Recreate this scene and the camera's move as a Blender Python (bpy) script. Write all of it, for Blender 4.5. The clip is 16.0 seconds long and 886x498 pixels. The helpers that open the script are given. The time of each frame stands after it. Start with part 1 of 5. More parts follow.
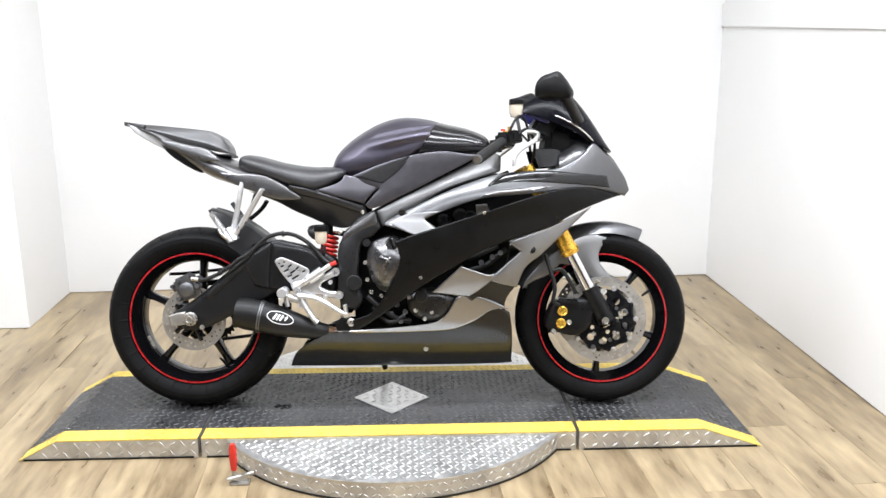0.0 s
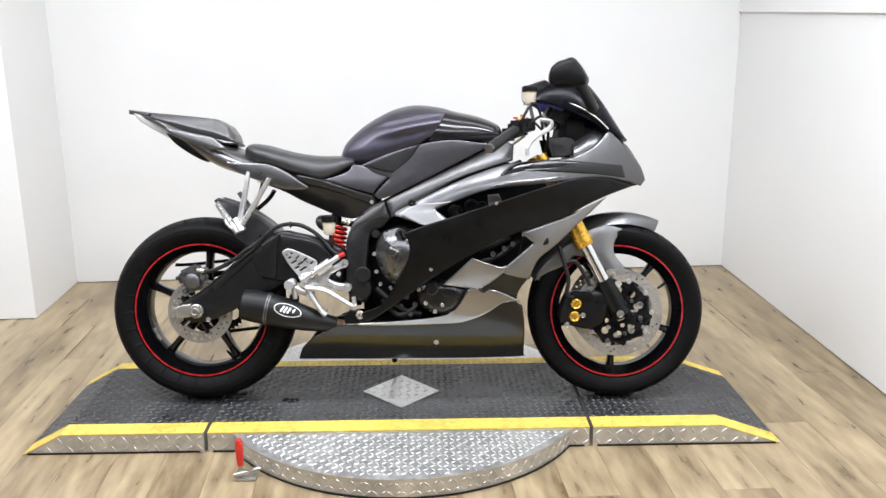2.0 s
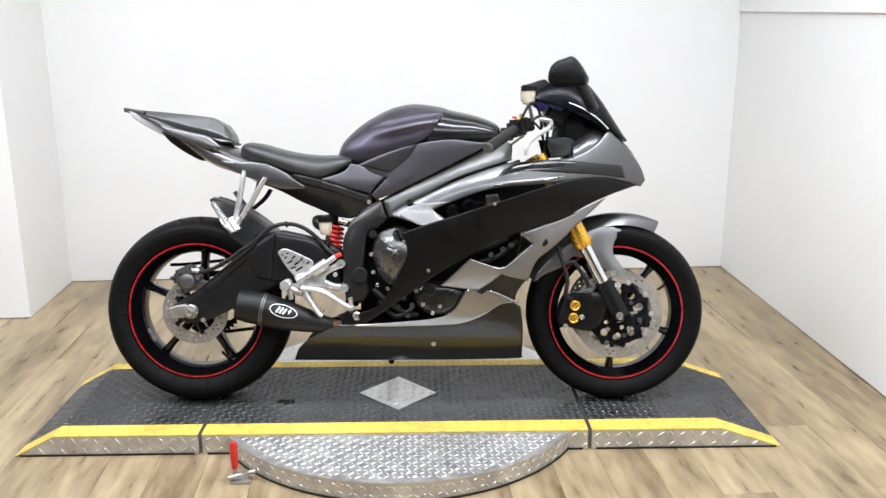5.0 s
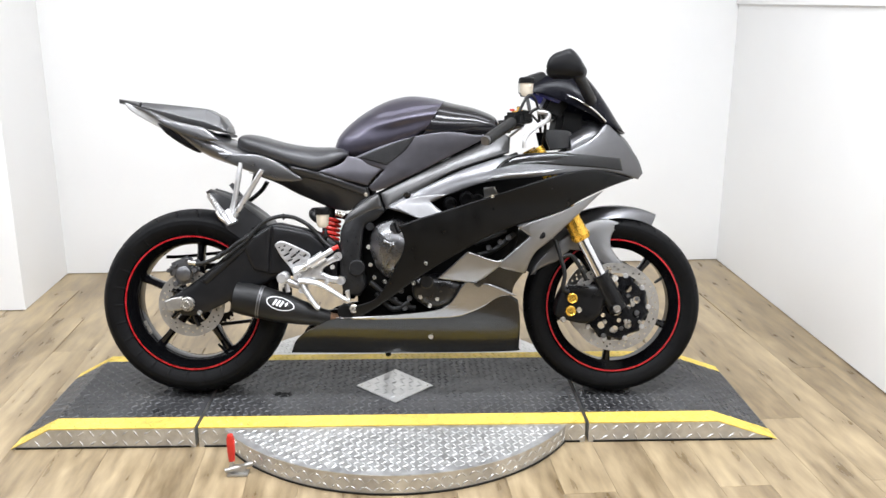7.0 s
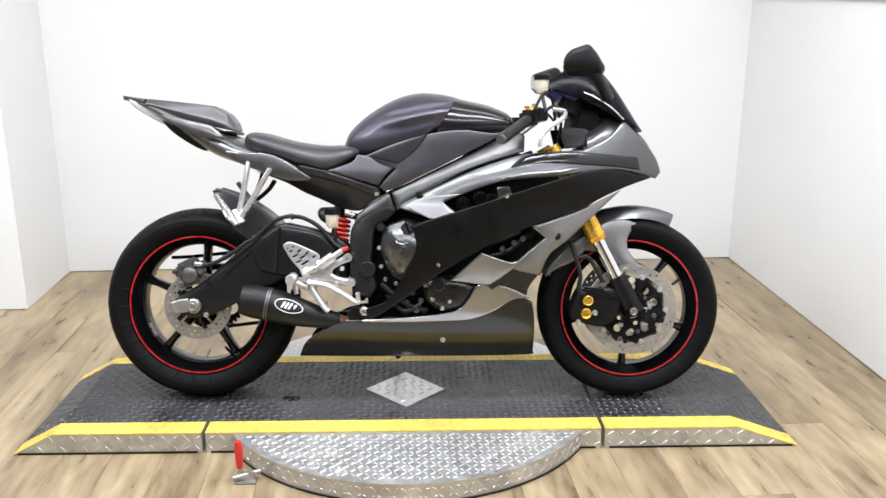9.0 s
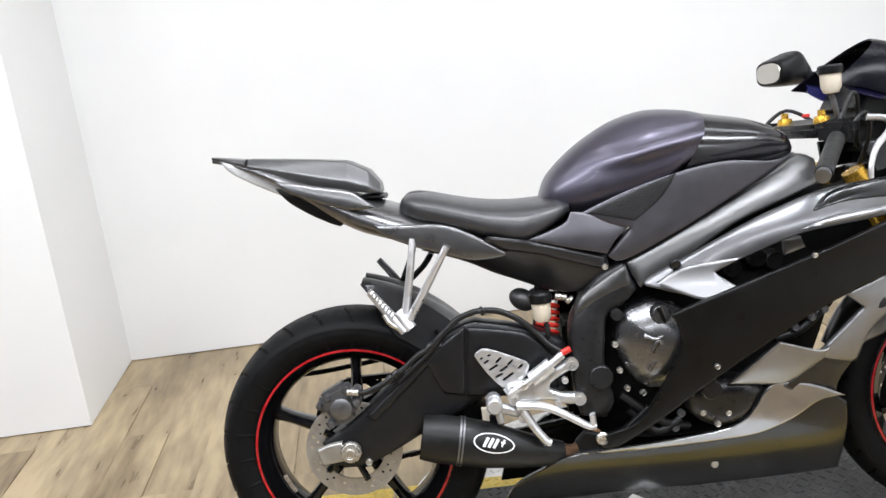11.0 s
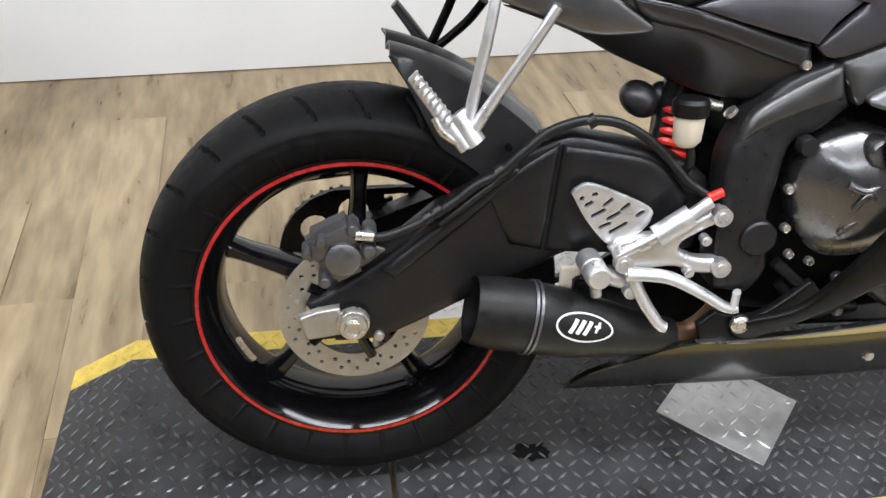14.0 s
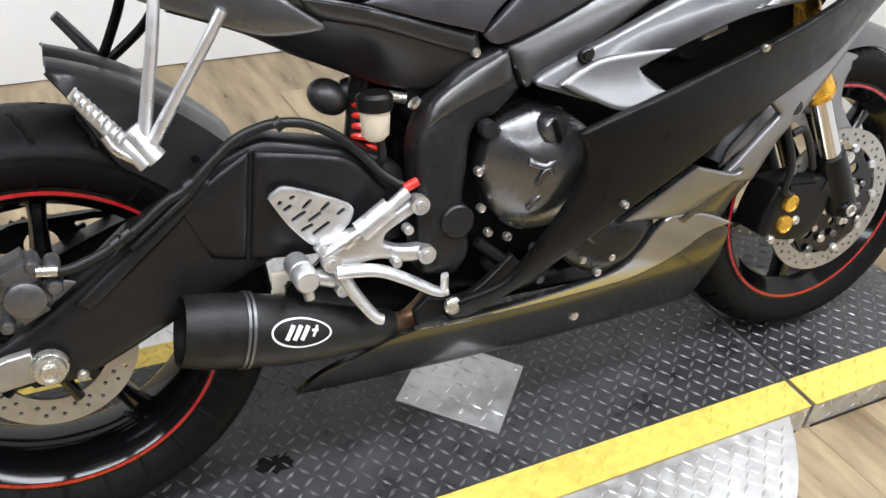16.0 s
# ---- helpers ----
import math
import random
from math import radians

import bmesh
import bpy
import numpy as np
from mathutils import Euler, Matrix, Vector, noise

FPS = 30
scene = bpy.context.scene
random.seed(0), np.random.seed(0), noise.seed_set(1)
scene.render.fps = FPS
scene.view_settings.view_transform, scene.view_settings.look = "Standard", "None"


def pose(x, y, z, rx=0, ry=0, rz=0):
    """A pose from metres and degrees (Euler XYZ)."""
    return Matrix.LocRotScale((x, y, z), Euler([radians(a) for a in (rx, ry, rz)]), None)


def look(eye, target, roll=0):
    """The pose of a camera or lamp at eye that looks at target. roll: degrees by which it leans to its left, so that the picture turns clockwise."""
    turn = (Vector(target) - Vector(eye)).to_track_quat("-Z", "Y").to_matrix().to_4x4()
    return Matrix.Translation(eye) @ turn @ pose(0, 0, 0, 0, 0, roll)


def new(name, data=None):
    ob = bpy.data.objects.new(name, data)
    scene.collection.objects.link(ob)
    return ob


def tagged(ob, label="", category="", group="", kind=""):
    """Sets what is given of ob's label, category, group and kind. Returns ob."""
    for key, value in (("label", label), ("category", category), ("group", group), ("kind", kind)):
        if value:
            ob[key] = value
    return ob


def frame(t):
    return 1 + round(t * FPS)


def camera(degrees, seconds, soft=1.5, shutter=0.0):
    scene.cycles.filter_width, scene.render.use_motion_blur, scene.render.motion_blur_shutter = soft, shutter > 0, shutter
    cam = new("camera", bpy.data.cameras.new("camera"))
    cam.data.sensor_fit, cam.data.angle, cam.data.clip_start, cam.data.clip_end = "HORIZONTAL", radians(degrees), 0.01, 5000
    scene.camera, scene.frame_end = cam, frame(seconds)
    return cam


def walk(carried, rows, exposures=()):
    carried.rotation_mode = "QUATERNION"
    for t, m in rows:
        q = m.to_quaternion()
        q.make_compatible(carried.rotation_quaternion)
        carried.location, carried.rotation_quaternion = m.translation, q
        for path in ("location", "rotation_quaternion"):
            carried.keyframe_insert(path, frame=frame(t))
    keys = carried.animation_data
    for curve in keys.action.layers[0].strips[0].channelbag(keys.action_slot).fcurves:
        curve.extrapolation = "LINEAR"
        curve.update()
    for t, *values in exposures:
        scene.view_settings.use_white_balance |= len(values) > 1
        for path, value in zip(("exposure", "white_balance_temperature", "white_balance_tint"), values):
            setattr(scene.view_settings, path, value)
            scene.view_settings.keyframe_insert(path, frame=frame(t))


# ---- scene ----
cam = camera(54.5, 16.0)
PATH = [
    (0, (0.747, -2.93, 1.325), (0.817, -0.99, 0.845), -0.2),
    (0.5, (0.747, -2.925, 1.324), (0.812, -0.985, 0.84), -0.2),
    (1, (0.744, -2.909, 1.323), (0.794, -0.971, 0.831), -0.4),
    (1.5, (0.752, -2.883, 1.322), (0.794, -0.945, 0.83), -0.5),
    (2, (0.75, -2.862, 1.319), (0.794, -0.928, 0.812), -0.3),
    (2.5, (0.746, -2.846, 1.319), (0.786, -0.912, 0.811), -0.2),
    (3, (0.75, -2.836, 1.322), (0.784, -0.903, 0.811), 0.0),
    (3.5, (0.751, -2.828, 1.322), (0.797, -0.895, 0.81), -0.0),
    (4, (0.751, -2.828, 1.32), (0.802, -0.893, 0.813), -0.1),
    (6.5, (0.746, -2.84, 1.314), (0.792, -0.909, 0.793), 0.0),
    (7, (0.743, -2.827, 1.314), (0.804, -0.898, 0.789), 0.1),
    (7.5, (0.747, -2.814, 1.314), (0.798, -0.884, 0.79), 0.1),
    (8, (0.746, -2.8, 1.315), (0.806, -0.872, 0.786), 0.1),
    (8.2, (0.739, -2.795, 1.305), (0.81, -0.873, 0.759), 0.2),
    (10.3, (0.488, -2.288, 1.354), (0.421, -0.36, 0.824), -1.8),
    (10.5, (0.411, -2.148, 1.341), (0.319, -0.223, 0.807), -2.3),
    (11, (0.222, -1.842, 1.353), (0.246, 0.074, 0.781), -6.1),
    (11.5, (0.15, -1.477, 1.358), (0.152, 0.453, 0.833), -6.0),
    (12, (0.038, -1.218, 1.368), (0.125, 0.673, 0.723), -6.8),
    (12.5, (-0.022, -1.079, 1.362), (0.218, 0.782, 0.669), -6.5),
    (13, (-0.023, -1.052, 1.317), (0.211, 0.746, 0.473), -3.6),
    (13.5, (-0.037, -1.045, 1.254), (0.229, 0.651, 0.228), -0.9),
    (14, (-0.044, -1.056, 1.202), (0.235, 0.534, 0.021), 2.4),
    (14.5, (-0.03, -1.059, 1.204), (0.177, 0.41, -0.137), 3.3),
    (15, (-0.06, -1.071, 1.157), (0.277, 0.455, -0.091), 4.6),
    (15.5, (-0.012, -1.052, 1.191), (0.509, 0.468, 0.001), 4.6),
    (16, (0.033, -1.059, 1.206), (0.833, 0.364, 0.051), 6.2),
]
walk(cam, [(t, look(eye, target, roll)) for t, eye, target, roll in PATH], [(0, 0.22), (1.5, 0.17), (2.2, -0.1), (4.2, -0.12), (6.3, 0.1), (8, 0.1), (10.5, -0.05), (12.5, -0.03), (14, -0.17), (16, -0.08)])

# ---- world and lamps ----
world = bpy.data.worlds.new("world")
world.use_nodes = True
world.node_tree.nodes["Background"].inputs[0].default_value = (0.9, 0.95, 1.0, 1)
world.node_tree.nodes["Background"].inputs[1].default_value = 0.3
scene.world = world
LAMP_W = 27.0
ROOM_TURN = 3.1
ROOM = pose(-1.092, 1.56, 0, 0, 0, ROOM_TURN)   # the room's back left corner; u to the right, v towards the back
CEIL = 2.75
TUBES = [(u, v, p) for v, p in ((-1.3, 0.3), (-2.45, 1.45), (-4.2, 1.0)) for u in (-1.2, 0.3, 1.75, 2.95) if u > 0 or v < -1]   # place and share of the power


# ---- materials ----
def mat(name, color, rough=0.5, metal=0.0, vary=0.15, scale=20.0, bump=0.0, bump_scale=200.0, coat=0.0, rough_vary=0.1,
        stretch=(1, 1, 1), color2=None, random_piece=0.0, glass=0.0, spec=0.5):
    m = bpy.data.materials.new(name)
    m.use_nodes = True
    nt = m.node_tree
    b = nt.nodes["Principled BSDF"]
    co = nt.nodes.new("ShaderNodeTexCoord")
    mp = nt.nodes.new("ShaderNodeMapping")
    mp.inputs["Scale"].default_value = stretch
    nt.links.new(co.outputs["Object"], mp.inputs["Vector"])
    n1 = nt.nodes.new("ShaderNodeTexNoise")
    n1.inputs["Scale"].default_value, n1.inputs["Detail"].default_value = scale, 6
    nt.links.new(mp.outputs["Vector"], n1.inputs["Vector"])
    n2 = nt.nodes.new("ShaderNodeTexNoise")
    n2.inputs["Scale"].default_value, n2.inputs["Detail"].default_value = scale * 0.13, 3
    nt.links.new(mp.outputs["Vector"], n2.inputs["Vector"])
    add = nt.nodes.new("ShaderNodeMath")
    add.operation = "ADD"
    nt.links.new(n1.outputs["Fac"], add.inputs[0])
    nt.links.new(n2.outputs["Fac"], add.inputs[1])
    fac = add.outputs[0]
    if random_piece:
        oi = nt.nodes.new("ShaderNodeObjectInfo")
        ma = nt.nodes.new("ShaderNodeMath")
        ma.operation = "MULTIPLY_ADD"
        ma.inputs[1].default_value = random_piece
        nt.links.new(oi.outputs["Random"], ma.inputs[0])
        nt.links.new(fac, ma.inputs[2])
        sub = nt.nodes.new("ShaderNodeMath")
        sub.operation = "SUBTRACT"
        sub.inputs[1].default_value = random_piece / 2
        nt.links.new(ma.outputs[0], sub.inputs[0])
        fac = sub.outputs[0]
        va = nt.nodes.new("ShaderNodeVectorMath")
        va.operation = "ADD"
        sc = nt.nodes.new("ShaderNodeVectorMath")
        sc.operation = "SCALE"
        sc.inputs[0].default_value = (37, 91, 53)
        nt.links.new(oi.outputs["Random"], sc.inputs["Scale"])
        nt.links.new(mp.outputs["Vector"], va.inputs[0])
        nt.links.new(sc.outputs[0], va.inputs[1])
        nt.links.new(va.outputs[0], n1.inputs["Vector"])
        nt.links.new(va.outputs[0], n2.inputs["Vector"])
    ramp = nt.nodes.new("ShaderNodeValToRGB")
    e = ramp.color_ramp.elements
    e[0].position, e[1].position = 0.35, 0.65
    a = [c * (1 - vary) for c in color]
    c2 = color2 or [min(1, c * (1 + vary)) for c in color]
    e[0].color, e[1].color = (*a, 1), (*c2, 1)
    half = nt.nodes.new("ShaderNodeMath")
    half.operation = "MULTIPLY"
    half.inputs[1].default_value = 0.5
    nt.links.new(fac, half.inputs[0])
    nt.links.new(half.outputs[0], ramp.inputs["Fac"])
    nt.links.new(ramp.outputs["Color"], b.inputs["Base Color"])
    mr = nt.nodes.new("ShaderNodeMapRange")
    mr.inputs["From Min"].default_value, mr.inputs["From Max"].default_value = 0.3, 0.7
    mr.inputs["To Min"].default_value, mr.inputs["To Max"].default_value = max(0.02, rough - rough_vary), min(1, rough + rough_vary)
    nt.links.new(n1.outputs["Fac"], mr.inputs["Value"])
    nt.links.new(mr.outputs[0], b.inputs["Roughness"])
    b.inputs["Metallic"].default_value = metal
    b.inputs["Specular IOR Level"].default_value = spec
    b.inputs["Coat Weight"].default_value = coat
    b.inputs["Coat Roughness"].default_value = 0.05
    b.inputs["Transmission Weight"].default_value = glass
    if bump:
        nb = nt.nodes.new("ShaderNodeTexNoise")
        nb.inputs["Scale"].default_value, nb.inputs["Detail"].default_value = bump_scale, 3
        nt.links.new(mp.outputs["Vector"], nb.inputs["Vector"])
        bu = nt.nodes.new("ShaderNodeBump")
        bu.inputs["Strength"].default_value, bu.inputs["Distance"].default_value = bump, 0.002
        nt.links.new(nb.outputs["Fac"], bu.inputs["Height"])
        nt.links.new(bu.outputs[0], b.inputs["Normal"])
    return m


M_WALL = mat("white_wall_paint", (0.80, 0.80, 0.79), 0.55, vary=0.02, scale=3, bump=0.12, bump_scale=120)
# for the two unseen walls, kept dark so the bike's sides reflect little
M_DARKWALL = mat("dark_reflection_grey", (0.07, 0.07, 0.072), 0.8, vary=0.05, scale=3)
M_CEIL = mat("ceiling_paint", (0.78, 0.78, 0.77), 0.9, vary=0.02, scale=4)
M_PLANK = mat("oak_vinyl", (0.205, 0.143, 0.074), 0.36, vary=0.32, scale=13, stretch=(2.4, 0.42, 1), color2=(0.42, 0.325, 0.195), random_piece=0.05, bump=0.1, bump_scale=60)
M_BLACKPLATE = mat("black_painted_plate", (0.031, 0.031, 0.032), 0.36, vary=0.5, scale=14, bump=0.2, bump_scale=150, rough_vary=0.15, spec=0.34)
M_YELLOW = mat("yellow_safety_paint", (0.66, 0.48, 0.09), 0.5, vary=0.25, scale=45, bump=0.2, bump_scale=150)
# lighter than the deck: thin worn paint plus highlights put into the colour
M_WORNTREAD = mat("worn_and_lit_tread", (0.085, 0.085, 0.086), 0.34, 0.35, vary=0.6, scale=9, spec=0.6, rough_vary=0.15)
M_ALU = mat("bare_tread_aluminium", (0.60, 0.597, 0.585), 0.38, 0.8, vary=0.2, scale=40, bump=0.15, bump_scale=90)
M_RUBBER = mat("tyre_rubber", (0.005, 0.005, 0.0053), 0.52, vary=0.3, scale=60, bump=0.12, bump_scale=400, spec=0.09)
M_GLOSSBLACK = mat("gloss_black_paint", (0.004, 0.004, 0.005), 0.16, vary=0.2, scale=30, spec=0.5)
M_SATIN = mat("satin_black_plastic", (0.005, 0.005, 0.0053), 0.36, vary=0.25, scale=60, bump=0.06, bump_scale=900, spec=0.24)
M_MATT = mat("matt_black_paint", (0.004, 0.004, 0.004), 0.36, vary=0.2, scale=25, spec=0.2)
M_RED = mat("red_rim_tape", (0.36, 0.008, 0.012), 0.3, vary=0.15, scale=50, coat=0.4)
M_REDPART = mat("red_spring_enamel", (0.62, 0.03, 0.02), 0.35, vary=0.15, scale=80)
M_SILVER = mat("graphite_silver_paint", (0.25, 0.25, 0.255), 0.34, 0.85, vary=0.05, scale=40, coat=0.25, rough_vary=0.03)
M_GREY = mat("dark_grey_metallic_paint", (0.145, 0.145, 0.148), 0.30, 0.85, vary=0.05, scale=40, coat=0.3, rough_vary=0.03)
M_PURPLE = mat("dark_violet_metallic_paint", (0.088, 0.082, 0.108), 0.36, 0.85, vary=0.08, scale=30, coat=0.2, rough_vary=0.03)
M_FRAME = mat("dark_frame_casting", (0.024, 0.024, 0.025), 0.36, 0.5, vary=0.15, scale=90, bump=0.08, bump_scale=500, spec=0.4)
M_CAST = mat("dark_engine_casting", (0.040, 0.040, 0.041), 0.30, 0.8, vary=0.15, scale=40, bump=0.05, bump_scale=250, rough_vary=0.05)
M_CASTBRIGHT = mat("silver_caliper_casting", (0.15, 0.15, 0.155), 0.38, 0.8, vary=0.2, scale=60, bump=0.15, bump_scale=300)
M_BRIGHT = mat("satin_machined_aluminium", (0.62, 0.62, 0.625), 0.36, 0.8, vary=0.10, scale=60, bump=0.1, bump_scale=160)
M_CHROME = mat("chrome_tube", (0.75, 0.75, 0.76), 0.1, 1.0, vary=0.03, scale=30, rough_vary=0.04)
M_STEEL = mat("brushed_disc_steel", (0.42, 0.405, 0.38), 0.40, 0.8, vary=0.12, scale=70)
M_BOLT = mat("zinc_bolt", (0.60, 0.58, 0.54), 0.3, 0.9, vary=0.1, scale=100)
M_GOLD = mat("gold_anodised", (0.72, 0.42, 0.06), 0.26, 0.75, vary=0.08, scale=60)
M_SEAT = mat("seat_vinyl", (0.026, 0.026, 0.028), 0.34, vary=0.2, scale=40, bump=0.12, bump_scale=700, spec=0.6, rough_vary=0.05)
M_HOSE = mat("hose_rubber", (0.008, 0.008, 0.008), 0.42, vary=0.2, scale=90, spec=0.35)
M_CAN = mat("carbon_black_can", (0.009, 0.009, 0.009), 0.42, 0.0, vary=0.25, scale=70, bump=0.15, bump_scale=400, spec=0.3)
M_RESERVOIR = mat("cloudy_reservoir_plastic", (0.62, 0.55, 0.44), 0.4, vary=0.08, scale=50)
M_SCREEN = mat("smoked_screen", (0.003, 0.003, 0.005), 0.22, vary=0.1, scale=20, spec=0.08)
M_WHITE = mat("white_print", (0.75, 0.75, 0.75), 0.4, vary=0.06, scale=80)
M_MIRROR = mat("mirror_glass", (0.55, 0.53, 0.49), 0.05, 1.0, vary=0.01, scale=5, rough_vary=0.01)
M_BLUE = mat("dark_blue_smoked_plastic", (0.015, 0.015, 0.07), 0.2, vary=0.15, scale=30, coat=0.5)
M_RUST = mat("heat_tinted_steel", (0.16, 0.09, 0.05), 0.45, 0.7, vary=0.4, scale=60)
M_CLEAR = mat("pale_lens_plastic", (0.42, 0.42, 0.42), 0.22, vary=0.05, scale=40, coat=0.3)
# belly paint in two tones: bright upper and dark lower reflections put into colour
M_TRIM = mat("bright_reflection_silver", (0.30, 0.30, 0.305), 0.17, 0.9, vary=0.05, scale=40, coat=0.4, rough_vary=0.03)
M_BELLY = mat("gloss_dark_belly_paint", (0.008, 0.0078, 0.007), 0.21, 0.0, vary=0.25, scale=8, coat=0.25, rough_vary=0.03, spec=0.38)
M_GRIPPAD = mat("pebbled_grip_rubber", (0.010, 0.010, 0.011), 0.45, vary=0.3, scale=300, bump=0.8, bump_scale=420, spec=0.3)
# near-black for cores, slot and hollows, with the dark of gaps in the colour
M_BLACKHOLE = mat("deep_black", (0.003, 0.003, 0.003), 0.6, vary=0.3, scale=40, spec=0.1)
M_SATINGLOSS = mat("semi_gloss_black", (0.010, 0.0095, 0.011), 0.17, vary=0.1, scale=12, spec=0.5, rough_vary=0.02)
M_GREYSATIN = mat("satin_dark_grey", (0.085, 0.082, 0.092), 0.38, 0.75, vary=0.1, scale=40, rough_vary=0.04)
M_FRAMEGLOSS = mat("frame_spar_paint", (0.105, 0.104, 0.104), 0.36, 0.85, vary=0.05, scale=40, rough_vary=0.04)
M_SCREENMATT = mat("mirror_shell_plastic", (0.004, 0.004, 0.0045), 0.4, vary=0.2, scale=60, spec=0.18)
# darker copy of M_SILVER for faces that reflect the dark room
M_UPPER = mat("graphite_paint_dark_copy", (0.125, 0.125, 0.13), 0.33, 0.85, vary=0.05, scale=40, coat=0.25, rough_vary=0.03)
M_SIDEPLASTIC = mat("dark_side_plastic", (0.014, 0.014, 0.015), 0.34, vary=0.15, scale=50, bump=0.05, bump_scale=800, spec=0.5, rough_vary=0.05)
M_COWL = mat("grey_cowl_paint", (0.125, 0.125, 0.127), 0.38, 0.8, vary=0.05, scale=40, coat=0.2, rough_vary=0.03)
M_RIM = mat("rim_black_paint", (0.003, 0.003, 0.0035), 0.10, vary=0.2, scale=30, spec=0.22, rough_vary=0.03)
M_COVER = mat("bright_engine_cover", (0.165, 0.165, 0.17), 0.27, 0.9, vary=0.1, scale=30, bump=0.03, bump_scale=200, rough_vary=0.04)
M_SWING = mat("satin_dark_swingarm", (0.011, 0.011, 0.012), 0.33, 0.2, vary=0.15, scale=50, bump=0.06, bump_scale=600, spec=0.4, rough_vary=0.05)
M_GLOW = bpy.data.materials.new("lit_diffuser")
M_GLOW.use_nodes = True
M_GLOW.node_tree.nodes["Principled BSDF"].inputs["Emission Color"].default_value = (1, 0.98, 0.95, 1)
M_GLOW.node_tree.nodes["Principled BSDF"].inputs["Emission Strength"].default_value = 6.0


# ---- mesh helpers ----
def part(name, bm, material, parent=None, label="", smooth=40, normals=True):
    me = bpy.data.meshes.new(name)
    if normals:
        bmesh.ops.recalc_face_normals(bm, faces=bm.faces)
    bm.to_mesh(me)
    bm.free()
    me.materials.append(material)
    if smooth:
        me.shade_smooth()
        me.set_sharp_from_angle(angle=radians(smooth))
    ob = new(name, me)
    if parent is not None:
        ob.parent = parent
    if label:
        tagged(ob, label)
    return ob


def box(bm, size, m, bevel=0.0):
    r = bmesh.ops.create_cube(bm, size=1, matrix=m @ Matrix.Diagonal((*size, 1)))
    if bevel:
        ed = list({e for v in r["verts"] for e in v.link_edges})
        bmesh.ops.bevel(bm, geom=ed, offset=bevel, segments=2, affect="EDGES")


def poly(bm, pts, z0, z1, m=Matrix(), bevel=0.0):
    """A prism over a plan outline."""
    lo = [bm.verts.new(m @ Vector((x, y, z0))) for x, y in pts]
    hi = [bm.verts.new(m @ Vector((x, y, z1))) for x, y in pts]
    n = len(pts)
    fs = [bm.faces.new(lo[::-1]), bm.faces.new(hi)]
    for i in range(n):
        fs.append(bm.faces.new((lo[i], lo[(i + 1) % n], hi[(i + 1) % n], hi[i])))
    if bevel:
        bmesh.ops.bevel(bm, geom=list({e for f in fs for e in f.edges}), offset=bevel, segments=2, affect="EDGES")


def lathe(bm, prof, m=Matrix(), seg=64, closed=False, shift=None):
    """Turns (radius, y) pairs round the y axis."""
    rings = []
    for i in range(seg):
        a = 2 * math.pi * i / seg
        row = []
        for r, y in prof:
            if shift:
                r += shift(a, y, r)
            row.append(bm.verts.new(m @ Vector((r * math.cos(a), y, r * math.sin(a)))))
        rings.append(row)
    n = len(prof)
    for i in range(seg):
        a, b = rings[i], rings[(i + 1) % seg]
        for j in range(n if closed else n - 1):
            k = (j + 1) % n
            bm.faces.new((a[j], a[k], b[k], b[j]))
    if not closed:
        for j in (0, n - 1):
            if prof[j][0] > 1e-5:
                bm.faces.new([r[j] for r in rings])


def rod(bm, a, b, r, r2=None, seg=12, m=Matrix()):
    """A round bar from a to b."""
    a, b = Vector(a), Vector(b)
    q = (b - a).to_track_quat("Z", "Y").to_matrix().to_4x4()
    bmesh.ops.create_cone(bm, cap_ends=True, segments=seg, radius1=r, radius2=r if r2 is None else r2, depth=(b - a).length,
                          matrix=m @ Matrix.Translation((a + b) / 2) @ q)


def spline(pts, steps=6):
    pts = [Vector(p) for p in pts]
    out = []
    for i in range(len(pts) - 1):
        p0, p1, p2, p3 = pts[max(i - 1, 0)], pts[i], pts[i + 1], pts[min(i + 2, len(pts) - 1)]
        for s in range(steps):
            t = s / steps
            out.append(0.5 * ((2 * p1) + (p2 - p0) * t + (2 * p0 - 5 * p1 + 4 * p2 - p3) * t * t + (3 * p1 - p0 - 3 * p2 + p3) * t ** 3))
    out.append(pts[-1])
    return out


def tube(bm, pts, r, seg=10, steps=6, flat=1.0):
    """A bent tube through the points; r may be one radius or one for each end."""
    path = spline(pts, steps) if len(pts) > 2 else [Vector(p) for p in pts]
    n = len(path)
    r0, r1 = r if isinstance(r, tuple) else (r, r)
    rings, side = [], None
    for i, p in enumerate(path):
        d = (path[min(i + 1, n - 1)] - path[max(i - 1, 0)]).normalized()
        if side is None:
            side = d.orthogonal().normalized()
        side = (side - d * side.dot(d)).normalized()
        up = d.cross(side)
        rr = r0 + (r1 - r0) * i / (n - 1)
        rings.append([bm.verts.new(p + rr * (math.cos(2 * math.pi * k / seg) * side + flat * math.sin(2 * math.pi * k / seg) * up)) for k in range(seg)])
    for a, b in zip(rings, rings[1:]):
        for k in range(seg):
            bm.faces.new((a[k], a[(k + 1) % seg], b[(k + 1) % seg], b[k]))
    bm.faces.new(rings[0][::-1])
    bm.faces.new(rings[-1])


